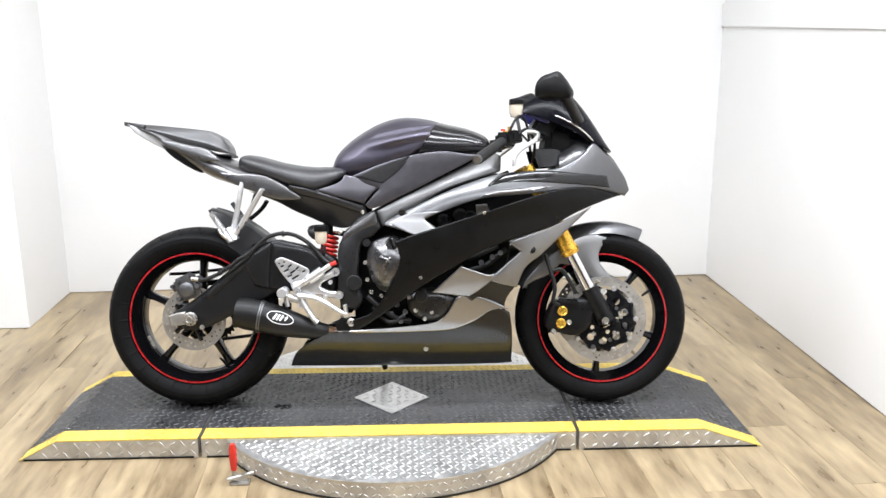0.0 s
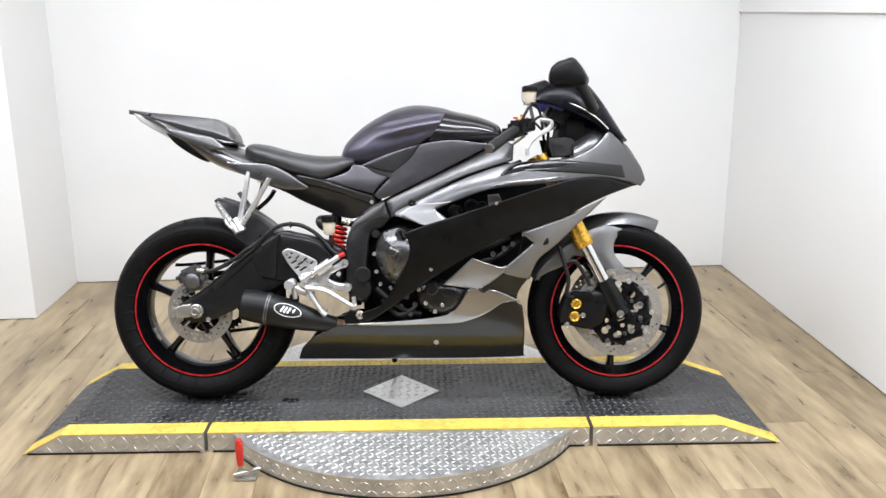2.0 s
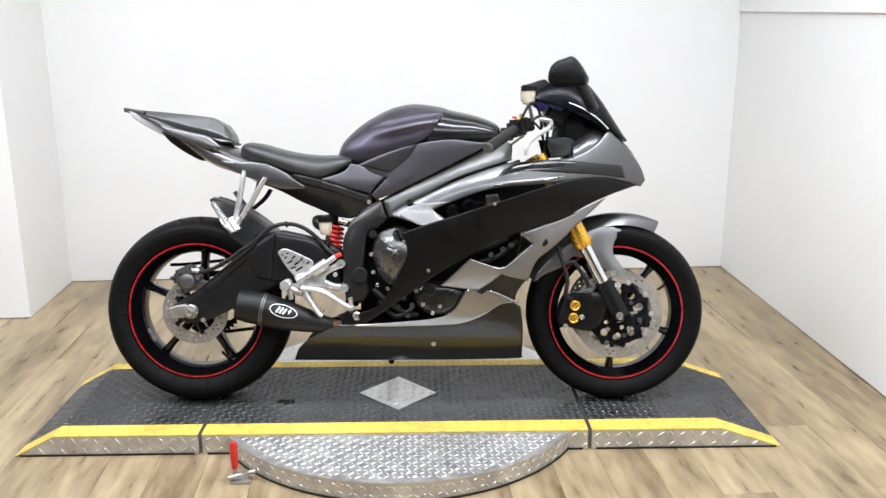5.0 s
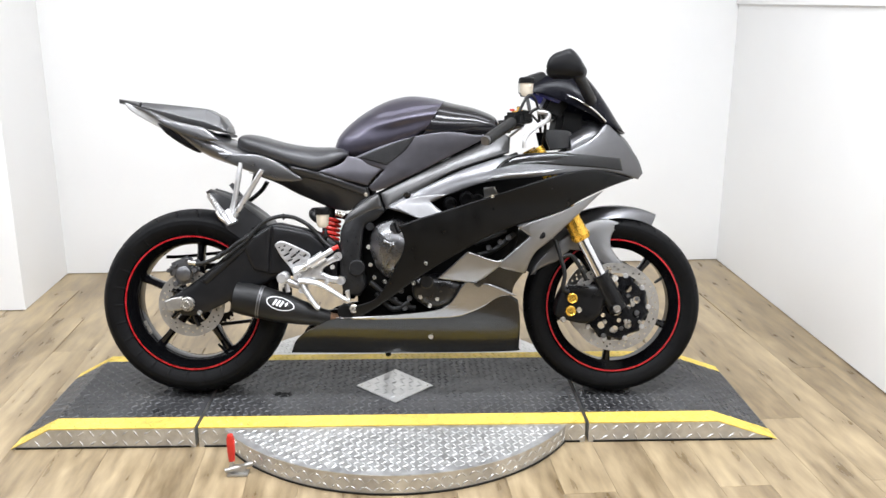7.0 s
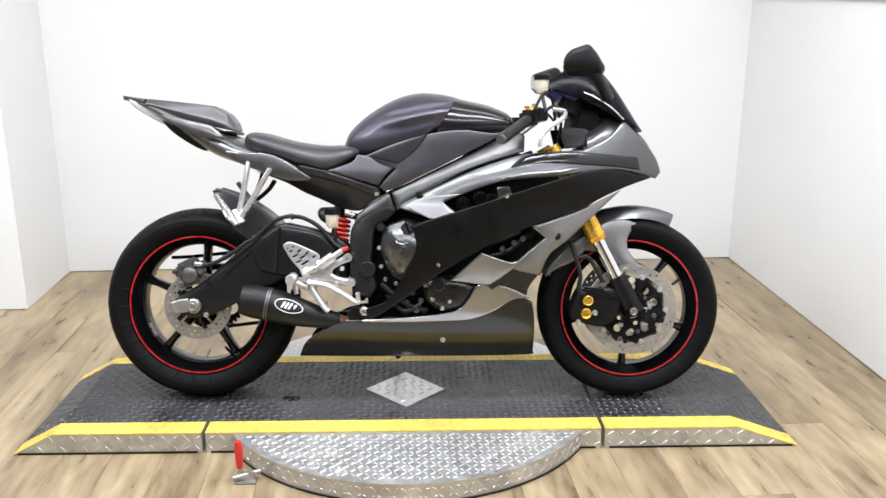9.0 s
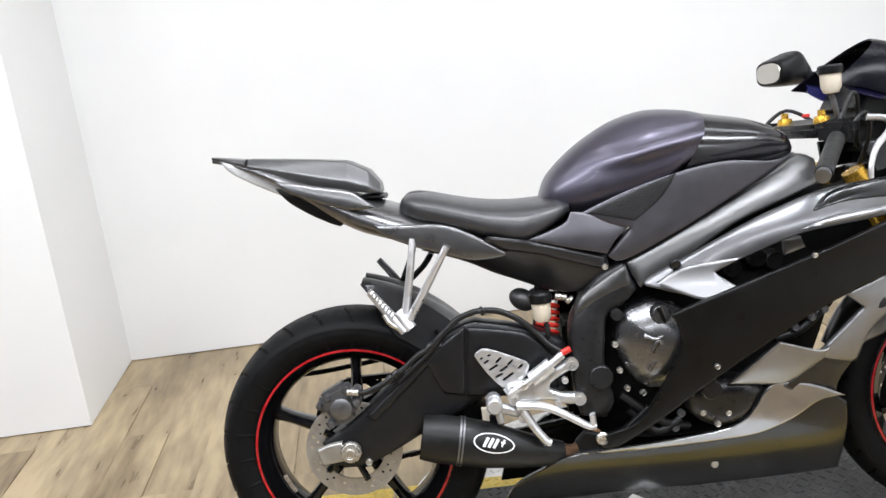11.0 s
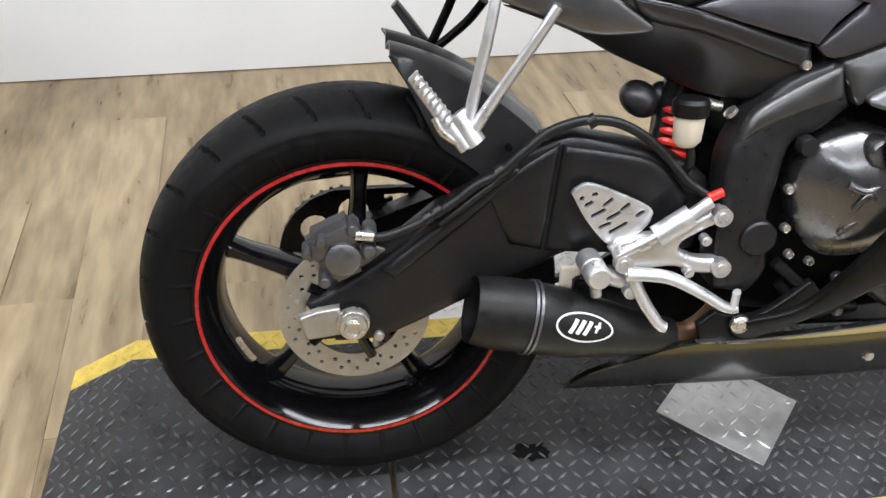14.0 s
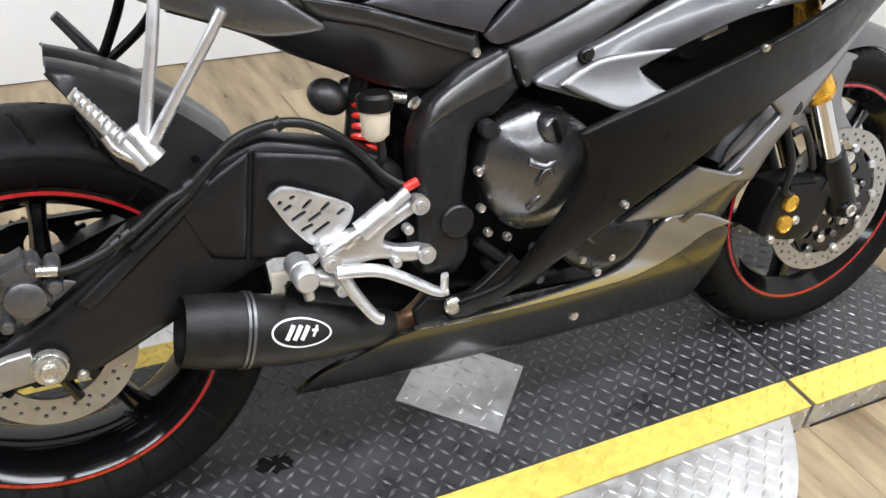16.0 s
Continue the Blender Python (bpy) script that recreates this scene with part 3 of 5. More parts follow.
def wheel(name, cx, cz, R, width, label):
    c = Matrix.Translation((cx, 0, cz))
    rim_r = R - 0.0865 if width > 0.15 else R - 0.0745
    h = width / 2
    rw = h * 0.80
    bm = bmesh.new()
    lathe(bm, [(rim_r + 0.006, -rw), (rim_r + 0.006, -rw + 0.012), (rim_r - 0.012, -rw + 0.02), (rim_r - 0.020, -rw * 0.45), (rim_r - 0.022, rw * 0.45), (rim_r - 0.012, rw - 0.02),
               (rim_r + 0.006, rw - 0.012), (rim_r + 0.006, rw), (rim_r - 0.004, rw), (rim_r - 0.022, rw - 0.022), (rim_r - 0.031, rw * 0.4), (rim_r - 0.031, -rw * 0.4),
               (rim_r - 0.024, -rw + 0.022), (rim_r - 0.006, -rw)], c, 96, True)
    rim = part(name, bm, M_RIM, bike, label)
    prof = []
    for i in range(57):
        a = math.pi * i / 56
        y = -h * math.cos(a)
        prof.append((R - (R - rim_r - 0.035) * (1 - math.sin(a) ** 0.85) * 0.98, y * (1.0 if 0.2 < a < math.pi - 0.2 else 0.985)))
    prof = [(rim_r + 0.004, -rw + 0.004)] + [(rim_r + 0.012, -rw - 0.004)] + prof + [(rim_r + 0.012, rw + 0.004)] + [(rim_r + 0.004, rw - 0.004)]
    n = 26 if width > 0.15 else 30

    def groove(a, y, r):
        s = abs(y) / h
        if 0.25 < s < 0.86:
            u = (a * n / (2 * math.pi) + (0.55 * s if y > 0 else 0.55 * s + 0.5)) % 1
            if u < 0.08:
                return -0.005
        return 0
    bm = bmesh.new()
    lathe(bm, prof, c, n * 32, True, groove)
    part("tyre", bm, M_RUBBER, rim, "black road tyre with slanted grooves", 35)
    for s in (-1, 1):
        bm = bmesh.new()
        yy = s * rw
        lathe(bm, [(rim_r + 0.001, yy + s * 0.0009), (rim_r - 0.0038, yy + s * 0.0009), (rim_r - 0.0045, yy - s * 0.001), (rim_r + 0.001, yy - s * 0.001)], c, 96, True)
        part("rim_stripe", bm, M_RED, rim, "red reflective rim stripe")
    bm = bmesh.new()
    lathe(bm, [(0.0, -h * 0.55), (0.030, -h * 0.55), (0.036, -h * 0.5), (0.040, -h * 0.2), (0.040, h * 0.2), (0.036, h * 0.5), (0.030, h * 0.55), (0.0, h * 0.55)], c, 40)
    part("hub", bm, M_GLOSSBLACK, rim)
    return rim, rim_r


def spokes(rim, cx, cz, r0, r1, first, w0, w1, d0, d1):
    for k in range(5):
        bm = bmesh.new()
        a = radians(first + 72 * k)
        rows = []
        for i in range(9):
            f = i / 8
            r = r0 + (r1 - r0) * f
            ww = w0 + (w1 - w0) * math.sin(f * math.pi / 2) + 0.010 * max(0, f - 0.8) * 5 * 0.6
            dd = d0 + (d1 - d0) * f
            row = []
            for q in range(10):
                b = 2 * math.pi * q / 10
                u, y = ww * math.copysign(abs(math.cos(b)) ** 0.7, math.cos(b)), dd * math.copysign(abs(math.sin(b)) ** 0.7, math.sin(b))
                row.append(bm.verts.new((cx + r * math.cos(a) - u * math.sin(a), y, cz + r * math.sin(a) + u * math.cos(a))))
            rows.append(row)
        for p, q in zip(rows, rows[1:]):
            for j in range(10):
                bm.faces.new((p[j], p[(j + 1) % 10], q[(j + 1) % 10], q[j]))
        bm.faces.new(rows[0][::-1])
        bm.faces.new(rows[-1])
        part("spoke", bm, M_GLOSSBLACK, rim)


def brake_disc(parent, cx, cz, y, r0, r1, holes, rows, name="brake_disc"):
    bm = bmesh.new()
    hs = [circle(cx, cz, r0, 36)]
    for j in range(rows):
        for i in range(holes):
            a = 2 * math.pi * (i + j / rows + 0.15 * (i % 2)) / holes
            rr = r0 + (r1 - r0) * (0.2 + 0.6 * ((j + 0.5) / rows if rows > 1 else (i % 3) / 2))
            hs.append(circle(cx + rr * math.cos(a), cz + rr * math.sin(a), 0.0036, 7))
    panel(bm, circle(cx, cz, r1, 72), -y, 0.005, 0, 0.04, 0.0006, hs, 0.03, -1, 1)
    return part(name, bm, M_STEEL, parent, "drilled steel brake disc", 30)


RX, RZ, RR = 0.001, 0.302, 0.311
FX, FZ, FR = 1.403, 0.286, 0.298
rear, rear_rim = wheel("rear_wheel", RX, RZ, RR, 0.182, "gloss black five-spoke wheel with a red rim stripe")
spokes(rear, RX, RZ, 0.025, rear_rim - 0.018, 85, 0.020, 0.011, 0.035, 0.022)
front, front_rim = wheel("front_wheel", FX, FZ, FR, 0.122, "gloss black five-spoke wheel with a red rim stripe")
spokes(front, FX, FZ, 0.025, front_rim - 0.018, 50, 0.017, 0.010, 0.026, 0.018)


for rim, cx, cz, rr, y, a in ((rear, RX, RZ, rear_rim, 0.05, -62), (front, FX, FZ, front_rim, 0.035, 28)):
    bm = bmesh.new()
    a = radians(a)
    p0 = Vector((cx + (rr - 0.026) * math.cos(a), -y * 0.4, cz + (rr - 0.026) * math.sin(a)))
    p1 = Vector((cx + (rr - 0.062) * math.cos(a), -y, cz + (rr - 0.062) * math.sin(a)))
    tube(bm, [p0, p1], (0.006, 0.0042), 10)
    part("valve_stem", bm, M_HOSE, rim, "black rubber valve stem")
bm = bmesh.new()
for k in range(4):
    a = radians(203 + 3.2 * k)
    box(bm, (0.011, 0.004, 0.016), pose(RX + (rear_rim - 0.034) * math.cos(a), -0.028, RZ + (rear_rim - 0.034) * math.sin(a), 0, 90 - math.degrees(a) - 90, 0), 0.0015)
part("balance_weight", bm, M_BOLT, rear, "silver stick-on balance weight")
# body panels
def add(name, mat_, label, outline, w=None, thick=0.012, bulge=0.0, reach=0.04, far=True, parent=None, **kw):
    """A side panel, and its twin on the far side. Outline corners are (x, z) or (x, z, half width)."""
    if len(outline[0]) == 3:
        w = w or [p[2] for p in outline]
        outline = [p[:2] for p in outline]
    made = None
    for side in (-1, 1) if far else (-1,):
        bm = bmesh.new()
        panel(bm, outline, w, thick, bulge, reach, side=side, **kw)
        ob = part(name, bm, mat_, parent or bike, label, 50)
        made = made or ob
    return made


def grid_shell(name, mat_, label, rows, thick=0.004, parent=None):
    """A sheet through rows of points, given thickness."""
    bm = bmesh.new()
    vs = [[bm.verts.new(p) for p in r] for r in rows]
    for a, b in zip(vs, vs[1:]):
        for i in range(len(a) - 1):
            bm.faces.new((a[i], a[i + 1], b[i + 1], b[i]))
    bmesh.ops.recalc_face_normals(bm, faces=bm.faces)
    bmesh.ops.solidify(bm, geom=bm.faces[:], thickness=thick)
    return part(name, bm, mat_, parent or bike, label, 50)


def bars(name, mat_, label, runs, parent=None, seg=12):
    """One part of several bars: (points, radius, flatness)."""
    bm = bmesh.new()
    for pts, r, *fl in runs:
        tube(bm, pts, r, seg, 6, fl[0] if fl else 1.0)
    return part(name, bm, mat_, parent or bike, label, 50)


def drum(name, mat_, label, x, y, z, prof, parent=None, seg=28, m=Matrix()):
    bm = bmesh.new()
    lathe(bm, prof, Matrix.Translation((x, y, z)) @ m, seg)
    return part(name, bm, mat_, parent or bike, label, 40)


# the fairing
side = add("side_fairing", M_MATT, "matt black slanted side fairing", [(0.694, 0.568, 0.285), (0.770, 0.595, 0.285), (0.986, 0.661, 0.268), (1.204, 0.727, 0.225), (1.325, 0.738, 0.170), (1.452, 0.710, 0.100), (1.374, 0.686, 0.120), (1.291, 0.653, 0.160), (1.210, 0.613, 0.200), (1.086, 0.576, 0.245), (0.985, 0.539, 0.268), (0.911, 0.499, 0.275), (0.827, 0.451, 0.275), (0.748, 0.399, 0.260), (0.651, 0.326, 0.235), (0.569, 0.274, 0.200), (0.539, 0.278, 0.190), (0.552, 0.305, 0.190), (0.619, 0.335, 0.215), (0.670, 0.411, 0.245), (0.709, 0.492, 0.275), (0.709, 0.538, 0.283)], bulge=0.004, reach=0.05)
for x, z in [(0.779, 0.452), (0.985, 0.660)]:
    bolt(side, x, -0.281, z, 0.006)
UPPER = [(0.659, 0.621, 0.200), (0.668, 0.635, 0.205), (0.744, 0.672, 0.212), (0.851, 0.723, 0.210), (0.940, 0.757, 0.205), (1.048, 0.786, 0.200), (1.212, 0.798, 0.185), (1.251, 0.810, 0.170), (1.311, 0.842, 0.145), (1.361, 0.892, 0.110), (1.419, 0.836, 0.085), (1.474, 0.776, 0.060), (1.497, 0.728, 0.040), (1.480, 0.708, 0.050), (1.416, 0.725, 0.100), (1.327, 0.737, 0.160), (1.207, 0.726, 0.210), (1.133, 0.719, 0.225), (0.972, 0.704, 0.240), (0.847, 0.662, 0.252), (0.795, 0.639, 0.258), (0.830, 0.613, 0.265), (0.771, 0.593, 0.262), (0.677, 0.616, 0.225)]
add("upper_fairing", M_UPPER, "graphite silver upper fairing", UPPER, bulge=0.003, reach=0.03)
# lighter than the fairing around it: the reflected lamp is painted in
add("fairing_spear", M_SILVER, "lower facet of the fairing spear, lamp reflection put into lighter paint", [(0.678, 0.629, 0.243), (0.735, 0.656, 0.236), (0.804, 0.664, 0.243), (0.848, 0.666, 0.252), (0.793, 0.643, 0.261), (0.809, 0.622, 0.269), (0.835, 0.610, 0.274), (0.771, 0.590, 0.274), (0.716, 0.609, 0.257)], thick=0.01, bulge=0.0, reach=0.01, step=0.012, rim=0.0015)
add("fairing_inlay", M_GLOSSBLACK, "gloss black inlay on the fairing", [(0.991, 0.741, 0.225), (1.037, 0.777, 0.215), (1.118, 0.792, 0.210), (1.209, 0.793, 0.198), (1.406, 0.777, 0.100), (1.418, 0.736, 0.100), (1.327, 0.746, 0.160), (1.226, 0.752, 0.205), (1.080, 0.758, 0.220)], curved(UPPER, 0.0045), thick=0.012, bulge=0.003, reach=0.02)
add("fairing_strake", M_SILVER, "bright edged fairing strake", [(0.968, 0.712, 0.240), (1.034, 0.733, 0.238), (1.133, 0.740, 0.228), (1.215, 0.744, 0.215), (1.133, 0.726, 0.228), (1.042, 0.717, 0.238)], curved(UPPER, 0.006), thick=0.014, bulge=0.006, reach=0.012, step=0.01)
wing = add("fairing_wing", M_SILVER, "graphite silver lower fairing wing", [(0.815, 0.398, 0.222), (0.910, 0.487, 0.278), (0.995, 0.457, 0.262), (1.018, 0.462, 0.245), (1.007, 0.434, 0.235), (0.937, 0.382, 0.220), (0.901, 0.385, 0.220)], bulge=0.005)
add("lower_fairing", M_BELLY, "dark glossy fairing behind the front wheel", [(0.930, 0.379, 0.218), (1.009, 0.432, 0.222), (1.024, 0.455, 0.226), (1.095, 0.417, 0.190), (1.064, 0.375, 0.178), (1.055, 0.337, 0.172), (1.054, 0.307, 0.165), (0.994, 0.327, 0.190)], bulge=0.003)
add("fairing_cheek", M_SILVER, "graphite silver fairing cheek", [(1.066, 0.564, 0.225), (1.211, 0.611, 0.195), (1.351, 0.673, 0.140), (1.243, 0.576, 0.175), (1.173, 0.514, 0.190), (1.124, 0.474, 0.200), (1.096, 0.409, 0.190), (1.028, 0.427, 0.215), (1.002, 0.437, 0.220), (1.023, 0.457, 0.225), (1.108, 0.530, 0.220)], bulge=0.004)
drum("badge", M_CAST, "round dark fairing fastener", 1.145, -0.206, 0.535, [(0, -0.006), (0.012, -0.005), (0.014, 0.0), (0.014, 0.004)])
BELLY = [(0.326, 0.134, 0.090), (0.354, 0.190, 0.130), (0.414, 0.232, 0.160), (0.488, 0.264, 0.180), (0.668, 0.273, 0.190), (0.803, 0.287, 0.200), (0.848, 0.305, 0.205), (0.875, 0.338, 0.210), (0.898, 0.374, 0.210), (0.938, 0.381, 0.210), (1.002, 0.366, 0.205), (1.073, 0.324, 0.180), (1.083, 0.257, 0.150), (1.085, 0.146, 0.088), (1.050, 0.136, 0.085), (0.704, 0.135, 0.085)]
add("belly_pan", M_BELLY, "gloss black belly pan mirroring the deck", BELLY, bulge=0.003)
# separate silver panel painting the bright reflection along the belly's top
add("belly_trim", M_TRIM, "upper belly pan, its bright reflection put into a silver band", [(0.488, 0.268, 0.190), (0.668, 0.277, 0.200), (0.802, 0.291, 0.210), (0.847, 0.309, 0.217), (0.874, 0.342, 0.222), (0.897, 0.380, 0.222), (0.937, 0.388, 0.222), (1.000, 0.372, 0.217), (1.068, 0.339, 0.195), (1.011, 0.334, 0.200), (0.953, 0.297, 0.200), (0.884, 0.270, 0.196), (0.812, 0.264, 0.195), (0.668, 0.261, 0.193), (0.560, 0.261, 0.189)], curved(BELLY, 0.0055), thick=0.012, bulge=0.0)
bolt(bike, 0.792, -0.146, 0.199, 0.009)
bm = bmesh.new()
loft(bm, [(1.24, 0.74, 0.86, 0.16), (1.31, 0.735, 0.905, 0.135), (1.38, 0.738, 0.882, 0.105), (1.435, 0.742, 0.848, 0.072), (1.47, 0.746, 0.80, 0.04), (1.488, 0.752, 0.775, 0.01)], 32)
part("nose_cowl", bm, M_UPPER, bike, "graphite silver nose cowl", 50)
# windscreen
mid_line = spline([(1.235, 1.088), (1.275, 1.075), (1.325, 1.03), (1.375, 0.96), (1.42, 0.888), (1.44, 0.86)], 3)
low_line = spline([(1.10, 0.995), (1.15, 0.985), (1.20, 0.965), (1.26, 0.94), (1.31, 0.915), (1.345, 0.89)], 3)
rows = []
for i, (p, q) in enumerate(zip(mid_line, low_line)):
    f = i / (len(mid_line) - 1)
    hw = 0.105 + 0.025 * math.sin(f * 3)
    row = []
    for k in range(21):
        a = k / 10 - 1
        b = abs(a) ** 2.0
        row.append((p.x + (q.x - p.x) * b, hw * math.sin(a * 1.5), p.y + (q.y - p.y) * b))
    rows.append(row)
grid_shell("windscreen", M_SCREEN, "dark smoked bubble windscreen", rows, 0.004)
bars("screen_edge", M_CHROME, "thin bright edge under the windscreen", [([(1.194, -0.110, 0.993), (1.259, -0.128, 0.965), (1.313, -0.132, 0.932), (1.358, -0.115, 0.894)], 0.003)])

# tank, seat and tail
tank_top = [(0.474, 0.785, 0.805, 0.025), (0.479, 0.778, 0.830, 0.05), (0.498, 0.764, 0.866, 0.078), (0.547, 0.75, 0.911, 0.106, 0.44), (0.605, 0.752, 0.948, 0.130, 0.42), (0.662, 0.762, 0.973, 0.148, 0.40), (0.728, 0.78, 0.985, 0.160, 0.40), (0.80, 0.80, 0.978, 0.165, 0.40), (0.84, 0.835, 0.968, 0.160, 0.36)]
bm = bmesh.new()
loft(bm, tank_top, 96, True, 2.1, 8)
for v in bm.verts:
    x, z = v.co.x, v.co.z
    f = max(0, min(1, (x - 0.56) / 0.14))
    ridge = 0.917 + 0.16 * (x - 0.62)
    dent = -0.016 * f * math.exp(-((z - ridge + 0.03) / 0.016) ** 2) + 0.006 * f * math.exp(-((z - ridge) / 0.008) ** 2)
    v.co.y += math.copysign(dent, v.co.y)
    v.co.x -= 0.6 * max(0, min(1, (x - 0.66) / 0.17)) * max(0, 0.968 - z)
part("fuel_tank", bm, M_PURPLE, bike, "dark violet metallic fuel tank", 60)
bm = bmesh.new()
loft(bm, [(0.837, 0.81, 0.968, 0.158, 0.42), (0.88, 0.805, 0.959, 0.152, 0.45), (0.945, 0.815, 0.944, 0.138, 0.5), (1.0, 0.83, 0.919, 0.115), (1.02, 0.85, 0.89, 0.085)], 48, True, 2.2)
for v in bm.verts:
    v.co.x -= 0.6 * max(0, min(1, (1.0 - v.co.x) / 0.17)) * max(0, 0.968 - v.co.z)
part("tank_cover", bm, M_SATINGLOSS, bike, "black cover at the front of the tank", 60)
KNEE = [(0.537, 0.776, 0.130), (0.641, 0.818, 0.155), (0.757, 0.849, 0.168), (0.855, 0.860, 0.170), (0.954, 0.850, 0.160), (1.002, 0.863, 0.140), (0.936, 0.824, 0.160), (0.837, 0.775, 0.170), (0.747, 0.730, 0.170), (0.628, 0.676, 0.165), (0.595, 0.687, 0.160), (0.647, 0.742, 0.160), (0.587, 0.760, 0.140)]
add("knee_panel", M_GREYSATIN, "dark grey knee panel under the tank", KNEE, bulge=0.004, rim=0.001)
add("knee_grip", M_GRIPPAD, "dark textured knee grip pad", [(0.560, 0.781), (0.671, 0.823), (0.745, 0.847), (0.712, 0.800), (0.655, 0.757)], curved(KNEE, 0.0052), thick=0.006, bulge=0.001, rim=0.0012, corner=20)
add("seat_corner_panel", M_GREYSATIN, "grey panel between seat and tank", [(0.432, 0.737, 0.143), (0.506, 0.761, 0.140), (0.527, 0.786, 0.132), (0.559, 0.780, 0.135), (0.647, 0.747, 0.155), (0.614, 0.721, 0.160), (0.592, 0.692, 0.155), (0.514, 0.713, 0.147)], bulge=0.003, rim=0.001)
seat = bmesh.new()
loft(seat, [(0.158, 0.812, 0.84, 0.06), (0.175, 0.800, 0.858, 0.105, 0.55), (0.215, 0.783, 0.858, 0.13, 0.5), (0.30, 0.758, 0.835, 0.142, 0.45), (0.36, 0.738, 0.823, 0.144, 0.4), (0.42, 0.724, 0.817, 0.143, 0.35), (0.47, 0.742, 0.817, 0.138, 0.4), (0.505, 0.762, 0.815, 0.125, 0.45), (0.528, 0.778, 0.806, 0.105)], 40, True, 2.7)
for v in seat.verts:
    if v.co.x < 0.25:
        f = (0.25 - v.co.x) / 0.095
        v.co.x += 0.07 * f * math.exp(-(v.co.y / 0.035) ** 2)
        v.co.z -= 0.018 * f * math.exp(-(v.co.y / 0.03) ** 2)
part("rider_seat", seat, M_SEAT, bike, "black vinyl rider seat", 60)
def sheared(bm):
    """The tail sits a little askew, towards the far side at its tip."""
    for v in bm.verts:
        f = max(0, min(1, (0.2 - v.co.x) / 0.44))
        v.co.y += 0.08 * f
        v.co.x -= 0.03 * f
        v.co.z += 0.008 * f
    return bm


tail = bmesh.new()
loft(tail, [(-0.244, 0.963, 0.974, 0.004, 0.6), (-0.2, 0.950, 0.964, 0.03, 0.5), (-0.12, 0.910, 0.944, 0.064, 0.45), (-0.03, 0.848, 0.908, 0.092, 0.42), (0.06, 0.786, 0.872, 0.112, 0.4), (0.14, 0.757, 0.842, 0.128, 0.3), (0.22, 0.735, 0.812, 0.140, 0.3), (0.30, 0.708, 0.782, 0.145, 0.3), (0.36, 0.70, 0.742, 0.140, 0.35), (0.385, 0.705, 0.722, 0.125)], 36, True, 2.3)
part("tail_fairing", sheared(tail), M_GREY, bike, "grey metallic pointed tail fairing", 45)
bm = bmesh.new()
loft(bm, [(-0.244, 0.972, 0.978, 0.005, 0.3), (-0.2, 0.958, 0.972, 0.03, 0.3), (-0.16, 0.943, 0.966, 0.05, 0.3)], 24, True, 3.2)
part("tail_tip", sheared(bm), M_GREY, bike, "grey tail tip behind the cowl", 45)
bm = bmesh.new()
facet_loft(bm, [(-0.156, 0.936, 0.951, 0.965, 0.052), (-0.075, 0.91, 0.932, 0.957, 0.069), (0.0, 0.888, 0.912, 0.949, 0.083), (0.062, 0.875, 0.898, 0.941, 0.089), (0.105, 0.866, 0.882, 0.917, 0.08), (0.128, 0.862, 0.868, 0.886, 0.062)])
part("seat_cowl", sheared(bm), M_COWL, bike, "grey metallic passenger seat cowl", 30)
bm = bmesh.new()
loft(bm, [(0.085, 0.853, 0.863, 0.07), (0.12, 0.85, 0.863, 0.072), (0.135, 0.85, 0.861, 0.055)], 20)
part("cowl_pad", sheared(bm), M_SATIN, bike, "black rubber pad under the cowl")
add("tail_fin", M_GREY, "bright fin on the tail side", [(-0.107, 0.914, 0.055), (-0.064, 0.908, 0.065), (-0.009, 0.895, 0.080), (0.055, 0.881, 0.098), (0.079, 0.866, 0.104), (0.113, 0.838, 0.108), (0.058, 0.838, 0.106), (-0.013, 0.861, 0.086), (-0.081, 0.889, 0.064)], bulge=0.004, reach=0.03, step=0.01, far=False)
add("tail_blade", M_GREY, "silver blade along the tail side", [(0.107, 0.800, 0.118), (0.166, 0.795, 0.130), (0.246, 0.790, 0.138), (0.311, 0.763, 0.142), (0.381, 0.715, 0.142), (0.372, 0.707, 0.143), (0.302, 0.707, 0.144), (0.235, 0.730, 0.138), (0.176, 0.752, 0.132), (0.120, 0.780, 0.122)], bulge=0.002, reach=0.03, step=0.012)
add("tail_lens", M_CLEAR, "pale tail lamp lens under the tip", [(-0.246, 0.972, -0.040), (-0.172, 0.946, -0.026), (-0.080, 0.902, -0.004), (-0.106, 0.880, -0.004), (-0.176, 0.915, -0.026), (-0.226, 0.946, -0.040)], thick=0.05, bulge=0.003, far=False)
add("undertail_duct", M_SATIN, "black duct below the tail", [(-0.113, 0.899), (-0.087, 0.867), (-0.046, 0.836), (-0.003, 0.811), (0.023, 0.800), (0.036, 0.808), (0.030, 0.830), (-0.030, 0.866)], 0.032, thick=0.03, far=False, bulge=0.003)
COVER = [(0.200, 0.735, 0.100), (0.262, 0.725, 0.115), (0.318, 0.728, 0.138), (0.345, 0.754, 0.138), (0.431, 0.735, 0.140), (0.512, 0.712, 0.142), (0.594, 0.688, 0.145), (0.600, 0.652, 0.145), (0.572, 0.638, 0.142), (0.533, 0.611, 0.125), (0.492, 0.611, 0.105), (0.454, 0.622, 0.090), (0.400, 0.645, 0.082), (0.352, 0.666, 0.078), (0.290, 0.700, 0.080)]
sub = add("subframe_cover", M_SIDEPLASTIC, "black subframe cover below the seat", COVER, bulge=0.002)
